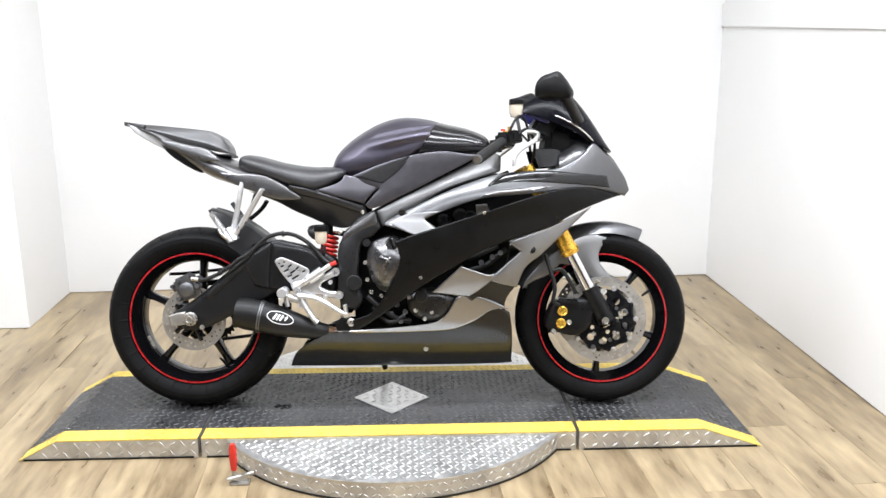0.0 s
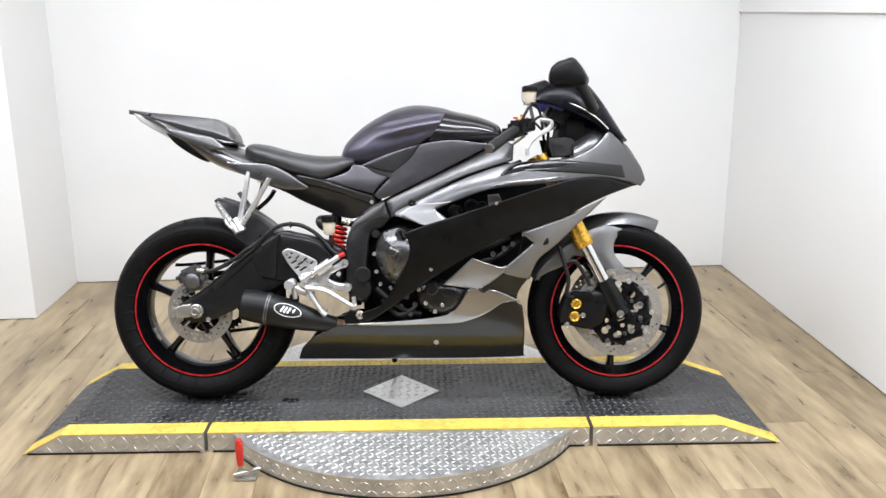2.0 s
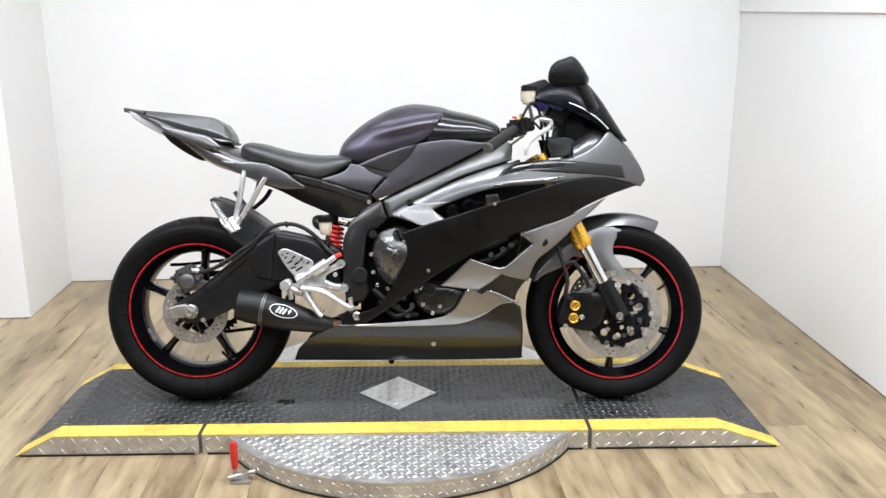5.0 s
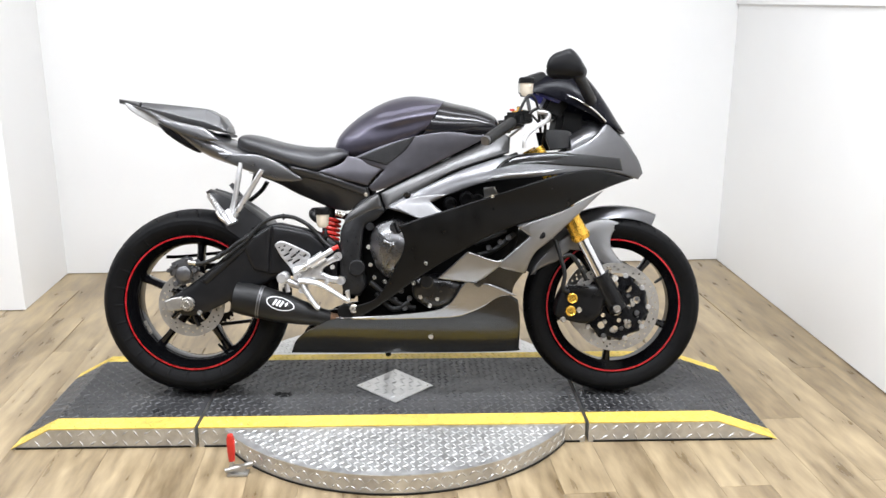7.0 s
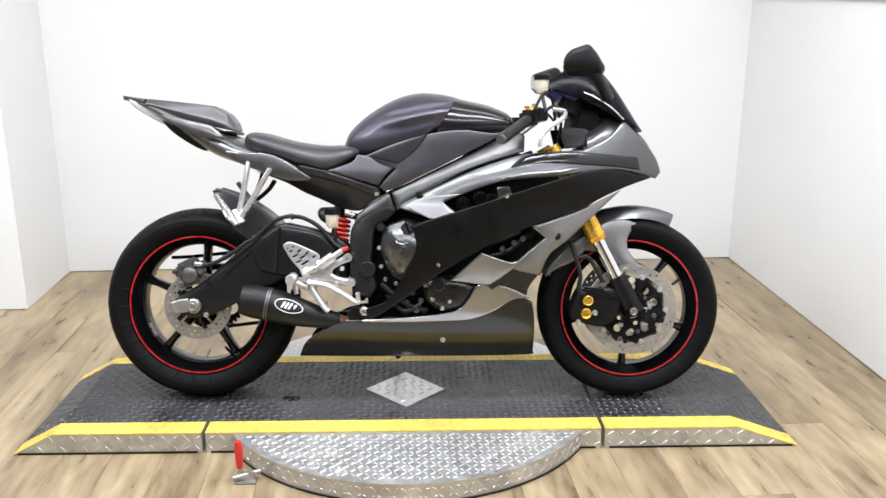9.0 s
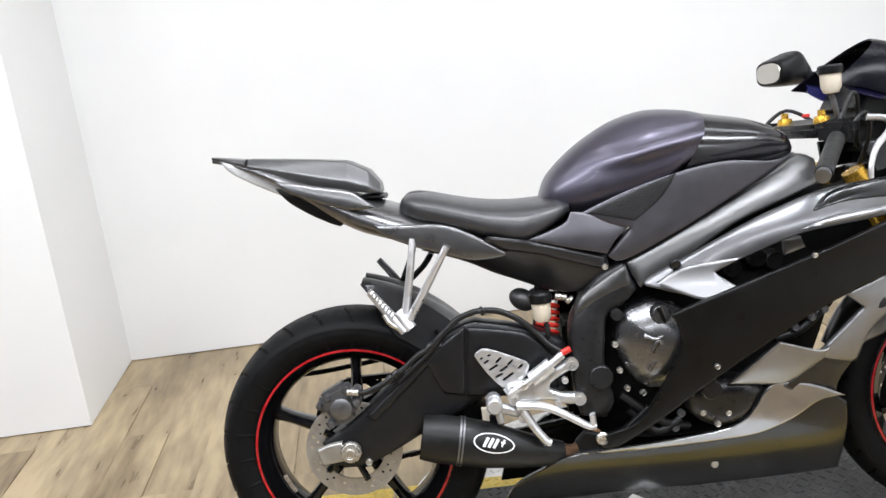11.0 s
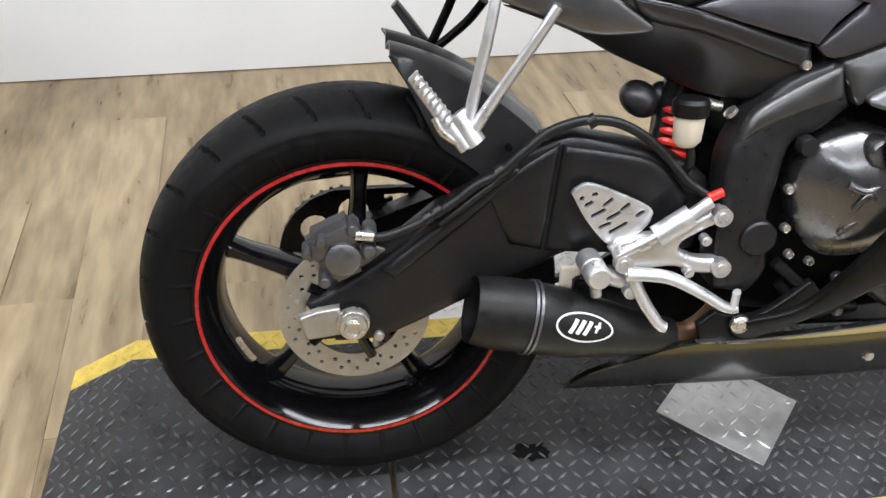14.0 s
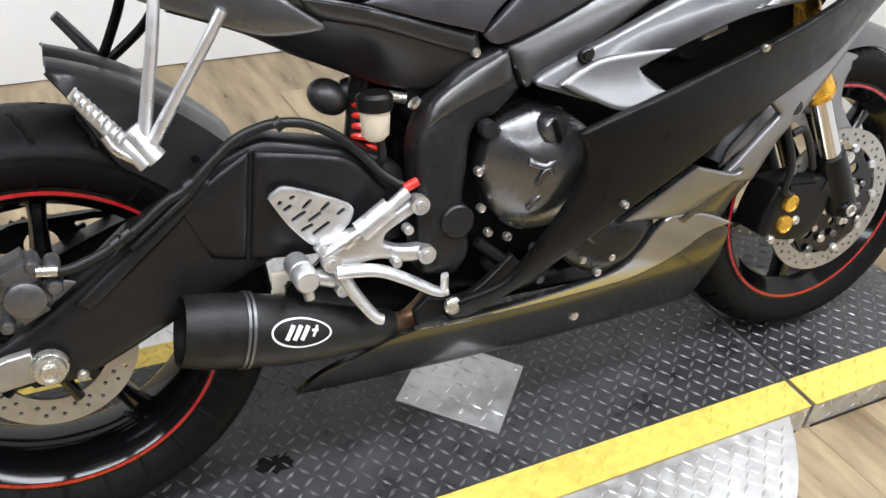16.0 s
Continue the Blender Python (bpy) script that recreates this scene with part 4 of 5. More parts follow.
add("subframe_rail", M_SIDEPLASTIC, "raised rail on the subframe cover", [(0.345, 0.752, 0.143), (0.431, 0.733, 0.147), (0.512, 0.710, 0.149), (0.590, 0.686, 0.151), (0.590, 0.661, 0.151), (0.567, 0.664, 0.150), (0.450, 0.703, 0.148), (0.374, 0.722, 0.145)], curved(COVER, 0.006), bulge=0.003, reach=0.008, step=0.010, parent=sub)
bolt(sub, 0.587, -0.155, 0.663, 0.007)
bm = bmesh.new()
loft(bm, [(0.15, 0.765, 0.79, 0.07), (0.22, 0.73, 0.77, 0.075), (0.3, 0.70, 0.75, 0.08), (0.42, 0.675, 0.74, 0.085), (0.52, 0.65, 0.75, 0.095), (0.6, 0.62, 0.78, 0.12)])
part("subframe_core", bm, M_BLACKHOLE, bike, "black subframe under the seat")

# frame, engine and exhaust
CASTING = [(0.623, 0.669, 0.165), (0.650, 0.612, 0.175), (0.616, 0.580, 0.170), (0.583, 0.561, 0.170), (0.573, 0.507, 0.170), (0.568, 0.438, 0.170), (0.583, 0.373, 0.165), (0.562, 0.334, 0.160), (0.510, 0.343, 0.160), (0.501, 0.402, 0.165), (0.500, 0.493, 0.165), (0.504, 0.547, 0.160), (0.526, 0.591, 0.155), (0.567, 0.641, 0.155)]
frame_part = add("frame_casting", M_FRAME, "dark cast aluminium frame side", CASTING, thick=0.05, bulge=0.010, reach=0.02)
# highlight band of the casting, painted as a panel lighter than M_FRAME
add("frame_chamfer", M_FRAMEGLOSS, "chamfer along the frame casting, its highlight put into a lighter colour", [(0.513, 0.564, 0.176), (0.522, 0.592, 0.164), (0.539, 0.612, 0.160), (0.583, 0.640, 0.160), (0.628, 0.666, 0.163), (0.634, 0.646, 0.180), (0.639, 0.622, 0.194), (0.585, 0.601, 0.194), (0.541, 0.580, 0.190)], curved(CASTING, 0.007), thick=0.012, bulge=0.006, reach=0.014, step=0.01)
add("frame_spar", M_FRAMEGLOSS, "glossy dark frame spar", [(0.628, 0.670, 0.158), (0.747, 0.728, 0.154), (0.938, 0.820, 0.140), (1.013, 0.857, 0.120), (1.049, 0.844, 0.125), (1.044, 0.794, 0.160), (0.961, 0.767, 0.178), (0.853, 0.729, 0.184), (0.745, 0.665, 0.192), (0.677, 0.629, 0.196), (0.654, 0.615, 0.186)], thick=0.04, bulge=0.008, reach=0.02)
bolt(bike, 0.720, -0.226, 0.662, 0.012, "bolt", M_CAST)
for px_, r, y in (((0, 0), 0.026, 0.178), ((1, 0), 0.013, 0.182)):
    x, z = [(0.556, 0.428), (0.600, 0.561)][px_[0]]
    drum("pivot_cap", M_FRAME, "round frame cap", x, -y, z, [(0, -0.008), (r * 0.9, -0.008), (r, -0.005), (r, 0.012)], frame_part)
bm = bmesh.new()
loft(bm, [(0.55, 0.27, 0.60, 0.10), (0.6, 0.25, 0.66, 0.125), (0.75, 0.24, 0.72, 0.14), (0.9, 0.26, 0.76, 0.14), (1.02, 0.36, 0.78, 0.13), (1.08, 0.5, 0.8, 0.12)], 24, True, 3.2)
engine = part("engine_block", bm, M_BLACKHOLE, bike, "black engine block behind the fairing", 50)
# added core that keeps the fairing's openings dark
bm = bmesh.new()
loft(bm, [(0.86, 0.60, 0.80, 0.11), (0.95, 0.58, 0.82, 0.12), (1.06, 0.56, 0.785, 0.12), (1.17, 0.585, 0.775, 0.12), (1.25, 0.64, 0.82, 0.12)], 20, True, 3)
part("fairing_core", bm, M_BLACKHOLE, bike, "near-black core added to darken the gaps inside the fairing")
clutch = add("clutch_cover", M_COVER, "dark cast clutch cover", [(0.597, 0.495, 0.170), (0.612, 0.556, 0.175), (0.651, 0.577, 0.182), (0.684, 0.584, 0.190), (0.731, 0.566, 0.202), (0.768, 0.531, 0.215), (0.770, 0.489, 0.214), (0.741, 0.431, 0.205), (0.701, 0.399, 0.190), (0.655, 0.396, 0.172), (0.618, 0.430, 0.165)], thick=0.05, bulge=0.042, reach=0.075, far=False, parent=engine, step=0.007)
x, z = [(0.685, 0.560)][0]
cap = drum("filler_cap", M_COVER, "oil filler cap with a slot", x, -0.216, z, [(0, -0.012), (0.017, -0.012), (0.020, -0.008), (0.020, 0.03)], engine)
bm = bmesh.new()
box(bm, (0.036, 0.008, 0.007), pose(x, -0.229, z, 0, 70, 0), 0.002)
part("filler_slot", bm, M_BLACKHOLE, engine)
for rib in ([(0.647, -0.222, 0.519), (0.671, -0.228, 0.510), (0.693, -0.226, 0.522)], [(0.660, -0.226, 0.483), (0.675, -0.229, 0.505), (0.696, -0.222, 0.479)], [(0.653, -0.212, 0.442), (0.674, -0.220, 0.464), (0.699, -0.214, 0.456)]):
    bars("cover_rib", M_COVER, "", [(rib, 0.006, 0.7)], engine)
for x, z in [(0.593, 0.495), (0.599, 0.437), (0.612, 0.396), (0.645, 0.383), (0.718, 0.569)]:
    bolt(engine, x, -0.17, z, 0.007)
low = add("crank_cover", M_CAST, "dark cast lower engine cover", [(0.732, 0.378, 0.190), (0.763, 0.402, 0.195), (0.849, 0.403, 0.200), (0.896, 0.375, 0.200), (0.871, 0.330, 0.195), (0.840, 0.305, 0.190), (0.791, 0.299, 0.185), (0.741, 0.331, 0.185)], thick=0.05, bulge=0.02, reach=0.03, far=False, parent=engine, step=0.01)
x, z = [(0.780, 0.386)][0]
drum("cover_disc", M_CAST, "", x, -0.213, z, [(0, -0.006), (0.018, -0.006), (0.022, -0.002), (0.022, 0.02)], engine)
for x, z in [(0.739, 0.381), (0.760, 0.337), (0.814, 0.331), (0.841, 0.375), (0.790, 0.309)]:
    bolt(engine, x, -0.208, z, 0.007)
hoses = [[(0.598, -0.160, 0.381), (0.651, -0.165, 0.335), (0.696, -0.160, 0.306), (0.742, -0.150, 0.294)], [(0.615, -0.150, 0.343), (0.669, -0.160, 0.292), (0.723, -0.160, 0.314)], [(0.936, -0.150, 0.502), (0.980, -0.160, 0.521), (1.036, -0.150, 0.546)], [(0.946, -0.140, 0.464), (1.000, -0.150, 0.483), (1.065, -0.140, 0.536)]]
for pts in hoses:
    bars("coolant_hose", M_HOSE, "black rubber hose", [(pts, 0.009)], engine)
for x, z in [(0.980, 0.491), (1.044, 0.523), (1.017, 0.509), (0.697, 0.352), (0.678, 0.321), (0.724, 0.327), (0.709, 0.296)]:
    bolt(engine, x, -0.165, z, 0.009, "bolt", M_CASTBRIGHT)
for x, z in [(0.855, 0.631), (0.909, 0.648), (0.945, 0.639)]:
    drum("throttle_body", M_CAST, "dark throttle body", x, -0.16, z, [(0, -0.006), (0.017, -0.006), (0.022, 0.0), (0.024, 0.03)], engine)
add("airbox_bracket", M_BRIGHT, "bright bracket inside the vent", [(0.963, 0.684), (0.999, 0.687), (1.010, 0.662), (0.966, 0.648)], 0.165, far=False, thick=0.01)
add("side_stay", M_SATIN, "black stay at the fairing foot", [(0.489, 0.292), (0.511, 0.313), (0.578, 0.303), (0.651, 0.356), (0.669, 0.337), (0.569, 0.270), (0.497, 0.266)], 0.18, far=False)
bolt(bike, 0.546, -0.196, 0.298, 0.014)

# silencer
MUF = [(0.160, -0.168, 0.334), (0.197, -0.168, 0.326), (0.245, -0.168, 0.316), (0.306, -0.166, 0.300), (0.365, -0.160, 0.283), (0.420, -0.153, 0.269), (0.462, -0.145, 0.261)]
MR = [0.048, 0.053, 0.0525, 0.050, 0.041, 0.031, 0.024]
def swept(bm, pts, radii, seg=36, cap0=True, cap1=True, steps=3):
    path = spline(pts, steps)
    rr = [radii[min(int(i / steps), len(radii) - 1)] + (radii[min(int(i / steps) + 1, len(radii) - 1)] - radii[min(int(i / steps), len(radii) - 1)]) * (i / steps - int(i / steps)) for i in range(len(path))]
    rings = []
    for i, p in enumerate(path):
        d = (path[min(i + 1, len(path) - 1)] - path[max(i - 1, 0)]).normalized()
        s = d.cross(Vector((0, 0, 1))).normalized()
        u = s.cross(d)
        rings.append([bm.verts.new(p + rr[i] * (math.cos(2 * math.pi * k / seg) * s + math.sin(2 * math.pi * k / seg) * u)) for k in range(seg)])
    for a, b in zip(rings, rings[1:]):
        for k in range(seg):
            bm.faces.new((a[k], a[(k + 1) % seg], b[(k + 1) % seg], b[k]))
    if cap0:
        bm.faces.new(rings[0][::-1])
    if cap1:
        bm.faces.new(rings[-1])
    return path
bm = bmesh.new()
path = swept(bm, MUF, MR, cap0=False)
d0 = (Vector(MUF[1]) - Vector(MUF[0])).normalized()
can = part("silencer", bm, M_CAN, bike, "black stubby exhaust silencer with a white printed badge", 40)
bm = bmesh.new()
a = Vector(MUF[0])
swept(bm, [a - d0 * 0.001, a + d0 * 0.012, a + d0 * 0.05, a + d0 * 0.06], [0.0475, 0.040, 0.036, 0.034], cap0=False)
part("outlet_cone", bm, M_BLACKHOLE, can, "open black outlet")
bm = bmesh.new()
q = (Vector(MUF[2]) - Vector(MUF[1])).normalized().to_track_quat("Y", "Z").to_matrix().to_4x4()
for k in (0, 0.007):
    lathe(bm, [(0.0530, -0.002), (0.0549, -0.002), (0.0549, 0.002), (0.0530, 0.002)], Matrix.Translation(Vector(MUF[2]) - d0 * (0.006 - k)) @ q, 48, True)
part("clamp_band", bm, M_CASTBRIGHT, can, "steel clamp band")
# printed badge: oval ring, bold letter and figure
axis = (Vector(MUF[4]) - Vector(MUF[2])).normalized()
mid = Vector((0.306, -0.166, 0.301))
out = Vector((0, -1, 0)) - axis * Vector((0, -1, 0)).dot(axis)
out = (out.normalized() + Vector((0, 0, 0.40))).normalized()
out = (out - axis * out.dot(axis)).normalized()
upv = axis.cross(out) * -1
if upv.z < 0:
    upv = -upv


def on_can(u, v, lift=0.0014):
    """A place on the can's skin: u along it, v round it."""
    r = 0.0525 + lift
    k = v / r
    rr = r - 0.0015 - (u + 0.03) * 0.05 - max(0, u) * 0.1
    return mid + axis * u + rr * (out * math.cos(k) + upv * math.sin(k))


def print_strip(bm, pts, w):
    for (u0, v0), (u1, v1) in zip(pts, pts[1:]):
        dx, dz = u1 - u0, v1 - v0
        l = math.hypot(dx, dz)
        nx, nz = -dz / l * w / 2, dx / l * w / 2
        n = max(1, int(l / 0.006))
        prev = None
        for i in range(n + 1):
            f = i / n
            u, v = u0 + dx * f, v0 + dz * f
            row = (bm.verts.new(on_can(u + nx, v + nz)), bm.verts.new(on_can(u - nx, v - nz)))
            if prev:
                bm.faces.new((prev[0], prev[1], row[1], row[0]))
            prev = row
bm = bmesh.new()
print_strip(bm, [(0.044 * math.cos(radians(k * 10)), 0.022 * math.sin(radians(k * 10))) for k in range(37)], 0.003)
for u in (-0.018, -0.007, 0.004):
    print_strip(bm, [(u - 0.004, -0.011), (u + 0.004, 0.011)], 0.0065)
print_strip(bm, [(0.014, 0.004), (0.024, 0.004)], 0.004)
print_strip(bm, [(0.017, -0.006), (0.022, 0.012)], 0.004)
part("printed_badge", bm, M_WHITE, can, "white oval print with slanted bars")
bm = bmesh.new()
swept(bm, [(0.455, -0.146, 0.262), (0.487, -0.138, 0.254), (0.519, -0.132, 0.268), (0.548, -0.120, 0.292)], [0.021, 0.020, 0.020, 0.020], 24)
part("link_pipe", bm, M_RUST, can, "heat-tinted link pipe")
bm = bmesh.new()
box(bm, (0.03, 0.02, 0.03), Matrix.Translation([(0.325, -0.140, 0.347)][0]), 0.004)
part("hanger", bm, M_SATIN, can)
# swingarm and rear brake
ARM = [(-0.067, 0.325, 0.115), (-0.027, 0.265, 0.115), (0.042, 0.272, 0.115), (0.160, 0.328, 0.120), (0.252, 0.373, 0.125), (0.317, 0.400, 0.130), (0.416, 0.391, 0.130), (0.488, 0.392, 0.120), (0.495, 0.488, 0.120), (0.470, 0.517, 0.130), (0.420, 0.541, 0.130), (0.331, 0.563, 0.135), (0.287, 0.569, 0.135), (0.223, 0.544, 0.130), (0.129, 0.470, 0.120), (0.027, 0.385, 0.115)]
arm = add("swingarm", M_SWING, "black box-section swingarm", ARM, thick=0.055, bulge=0.008, reach=0.02, far=False)
bm = bmesh.new()
panel(bm, [(-0.066, 0.326), (-0.026, 0.266), (0.043, 0.273), (0.160, 0.328), (0.252, 0.373), (0.378, 0.379), (0.487, 0.377), (0.489, 0.433), (0.380, 0.435), (0.272, 0.446), (0.164, 0.429), (0.027, 0.377)], 0.115, 0.05, 0.006, 0.02, side=1)
part("far_beam", bm, M_SATIN, arm, "black far swingarm beam", 50)
add("swingarm_plate", M_SWING, "raised black swingarm side plate", [(0.281, 0.561), (0.331, 0.553), (0.397, 0.538), (0.432, 0.515), (0.462, 0.480), (0.470, 0.405), (0.359, 0.398), (0.266, 0.406), (0.274, 0.480)], curved(ARM, 0.013), thick=0.02, bulge=0.005, reach=0.010, parent=arm, far=False, corner=30)
add("swingarm_gusset", M_SWING, "", [(0.277, 0.563), (0.270, 0.480), (0.262, 0.406), (0.216, 0.417), (0.184, 0.492), (0.225, 0.530)], curved(ARM, 0.010), thick=0.016, bulge=0.004, reach=0.010, parent=arm, far=False, corner=30)
add("swingarm_rib", M_SWING, "", [(0.040, 0.383, 0.122), (0.139, 0.466, 0.128), (0.220, 0.534, 0.138), (0.232, 0.523, 0.139), (0.152, 0.447, 0.130), (0.058, 0.368, 0.123)], curved(ARM, 0.008), thick=0.012, bulge=0.005, reach=0.008, step=0.009, parent=arm, far=False)
add("axle_block", M_STEEL, "bare steel axle adjuster plate", [(-0.078, 0.317, 0.138), (-0.050, 0.327, 0.138), (-0.020, 0.331, 0.138), (-0.016, 0.310, 0.138), (-0.018, 0.288, 0.138), (-0.068, 0.281, 0.138)], thick=0.014, far=False, parent=arm, corner=12)
x, z = [(-0.002, 0.307)][0]
drum("axle_nut", M_BOLT, "axle nut and washer", x, -0.140, z, [(0.0, -0.020), (0.008, -0.020), (0.009, -0.026), (0.012, -0.026), (0.013, -0.016), (0.019, -0.016), (0.0205, -0.012), (0.0205, -0.004), (0.023, -0.003), (0.024, 0.006)], arm, 6 * 4)
drum("axle_bar", M_CASTBRIGHT, "", RX, 0.11, RZ, [(0.0, -0.20), (0.012, -0.20), (0.012, 0.03), (0.0, 0.03)], arm)
bolt(arm, 0.034, -0.128, 0.277, 0.008)
bars("adjuster_screw", M_HOSE, "", [([(-0.048, -0.128, 0.281), (0.014, -0.128, 0.285)], 0.004)], arm)
brake_disc(rear, RX, RZ, -0.088, 0.07, 0.109, 22, 2)
for k in range(5):
    bm = bmesh.new()
    a = radians(60 + 72 * k)
    tube(bm, [(RX + 0.03 * math.cos(a), -0.085, RZ + 0.03 * math.sin(a)), (RX + 0.078 * math.cos(a + 0.2), -0.087, RZ + 0.078 * math.sin(a + 0.2))], 0.008, 8)
    part("disc_arm", bm, M_GLOSSBLACK, rear)
drum("hub_flange", M_GLOSSBLACK, "", RX, -0.07, RZ, [(0.0, -0.012), (0.036, -0.012), (0.042, 0.0), (0.046, 0.03)], rear)
caliper = bmesh.new()
for px, size in (((-0.022, 0.430), (0.072, 0.05, 0.046)), ((-0.014, 0.396), (0.056, 0.05, 0.05)), ((-0.044, 0.414), (0.040, 0.04, 0.042))):
    box(caliper, size, pose(px[0], -0.108, px[1], 0, -25, 0), 0.010)
rear_cal = part("rear_caliper", caliper, M_CASTBRIGHT, bike, "grey cast rear brake caliper", 50)
for q, r in (((-0.012, 0.407), 0.024), ((-0.040, 0.434), 0.008), ((0.003, 0.450), 0.009), ((-0.038, 0.374), 0.009), ((0.025, 0.442), 0.010), ((0.024, 0.418), 0.010), ((-0.060, 0.417), 0.007)):
    drum("piston_boss", M_CASTBRIGHT, "", q[0], -0.135, q[1], [(0.0, -0.010), (r * 0.75, -0.010), (r, -0.006), (r, 0.03)], rear_cal, 20)
bars("brake_hose", M_HOSE, "black rear brake hose along the swingarm", [([(0.016, -0.140, 0.442), (0.044, -0.140, 0.439), (0.089, -0.140, 0.455), (0.134, -0.140, 0.482), (0.169, -0.140, 0.509), (0.195, -0.140, 0.522), (0.233, -0.140, 0.556), (0.262, -0.140, 0.579), (0.292, -0.140, 0.590), (0.317, -0.140, 0.593), (0.353, -0.140, 0.588), (0.393, -0.142, 0.567), (0.426, -0.146, 0.537), (0.453, -0.155, 0.507), (0.484, -0.165, 0.486)], 0.0068)])
for k, (x, z) in enumerate(((0.104, 0.464), (0.118, 0.473), (0.199, 0.526), (0.317, 0.592))):
    bars("hose_sleeve", M_CAST if k < 3 else M_HOSE, "", [([(x - 0.005, -0.140, z - 0.003), (x + 0.005, -0.140, z + 0.003)], 0.0098)])
bars("brake_hose_guide", M_HOSE, "", [([(0.120, -0.136, 0.452), (0.164, -0.140, 0.488), (0.202, -0.142, 0.520), (0.236, -0.142, 0.560), (0.262, -0.140, 0.574)], 0.005)])
bars("hose_end", M_BOLT, "bright hose fitting", [([(0.006, -0.142, 0.444), (0.030, -0.142, 0.441)], 0.0072)])
# sprocket and chain beyond the wheel
bm = bmesh.new()
teeth = [((0.115 if i % 4 < 2 else 0.107) * math.cos(2 * math.pi * i / 168) + RX, (0.115 if i % 4 < 2 else 0.107) * math.sin(2 * math.pi * i / 168) + RZ) for i in range(168)]
hs = [circle(RX, RZ, 0.03, 20)] + [circle(RX + 0.068 * math.cos(radians(24 + 60 * k)), RZ + 0.068 * math.sin(radians(24 + 60 * k)), 0.025, 16) for k in range(6)]
panel(bm, teeth, -0.119, 0.006, 0, 0.04, 0.0, hs, 0.03, -1, 1)
part("sprocket", bm, M_SATIN, rear, "toothed rear sprocket", 30)
links = bmesh.new()
run = [(RX + 0.110 * math.cos(radians(a)), RZ + 0.110 * math.sin(radians(a))) for a in range(98, 264, 9)]
run = [(0.56 - 0.5 * i / 34 , 0.40 + (RZ + 0.110 - 0.40) * i / 34) for i in range(34)] + run + [(RX - 0.01 + 0.56 * i / 38, RZ - 0.110 + 0.066 * i / 38) for i in range(38)]
for i, ((x0, z0), (x1, z1)) in enumerate(zip(run, run[1:])):
    a = math.degrees(math.atan2(z1 - z0, x1 - x0))
    box(links, (math.hypot(x1 - x0, z1 - z0) * 1.05, 0.016 if i % 2 else 0.011, 0.011), pose((x0 + x1) / 2, 0.122, (z0 + z1) / 2, 0, -a, 0))
tagged(part("drive_chain", links, M_SATIN, bike, "dark drive chain"), kind="stuff")
bars("chain_guard", M_SATIN, "black chain guard beyond the wheel", [([(-0.135, 0.104, 0.440), (-0.060, 0.106, 0.443), (0.120, 0.110, 0.462)], 0.007, 0.5)])
# hugger over the rear tyre
rows = []
for i in range(25):
    f = i / 24
    a0 = 43 + 38 * f
    row = []
    for k in range(21):
        q = k / 10 - 1
        flat = max(-1, min(1, q * 1.7))
        drop = max(0, abs(q) - 0.6) / 0.4
        depth = 0.090 * (1 - max(0, (f - 0.42) / 0.58) ** 1.5)
        rr = 0.374 + 0.012 * f * f - 0.010 * flat * flat - 0.018 * math.exp(-(flat / 0.25) ** 2) * f - depth * drop
        a = radians(a0 + 6.0 * drop * (1 - f))
        narrow = 1 - 0.18 * f * f
        row.append((RX + rr * math.cos(a), 0.096 * narrow * flat + math.copysign(0.010, q) * drop, RZ + rr * math.sin(a)))
    rows.append(row)
grid_shell("rear_hugger", M_SIDEPLASTIC, "black plastic hugger over the rear tyre", rows, 0.004)
bolt(bike, 0.213, -0.119, 0.552, 0.005, "bolt", M_BLACKHOLE)

# passenger peg hangers
hang = bars("peg_hanger", M_BRIGHT, "bright aluminium passenger peg hanger", [([(0.186, -0.132, 0.765), (0.172, -0.142, 0.690), (0.152, -0.157, 0.598)], (0.0085, 0.0105), 0.7), ([(0.256, -0.148, 0.742), (0.208, -0.155, 0.665), (0.160, -0.160, 0.592)], (0.0085, 0.0105), 0.7), ([(0.137, -0.156, 0.612), (0.163, -0.164, 0.574)], 0.015, 0.7)])
bars("passenger_peg", M_BRIGHT, "folded passenger foot peg", [([(0.083, -0.150, 0.659), (0.112, -0.160, 0.620), (0.150, -0.166, 0.570)], (0.009, 0.013), 0.7)], hang)
bars("peg_spring", M_BOLT, "", [([(0.108, -0.168, 0.610), (0.118, -0.172, 0.592), (0.136, -0.170, 0.578)], 0.005)], hang)
hang2 = bars("peg_hanger", M_SATIN, "black passenger peg hanger", [([(0.174, 0.135, 0.725), (0.162, 0.145, 0.690), (0.133, 0.158, 0.628)], 0.009, 0.7), ([(0.215, 0.135, 0.700), (0.190, 0.150, 0.667), (0.138, 0.158, 0.624)], 0.009, 0.7)])
bars("passenger_peg", M_CASTBRIGHT, "folded passenger foot peg", [([(0.082, 0.158, 0.694), (0.108, 0.162, 0.660), (0.128, 0.162, 0.632)], (0.008, 0.011), 0.7), ([(0.112, 0.160, 0.652), (0.105, 0.160, 0.640), (0.112, 0.160, 0.628), (0.126, 0.160, 0.632)], 0.003)], hang2)
for k in range(9):
    p = Vector((0.083, -0.160, 0.663)).lerp(Vector((0.128, -0.172, 0.606)), k / 8)
    bm = bmesh.new()
    box(bm, (0.0035, 0.010, 0.016), pose(*p, 0, 40, 0), 0.001)
    part("peg_tooth", bm, M_BRIGHT, hang)
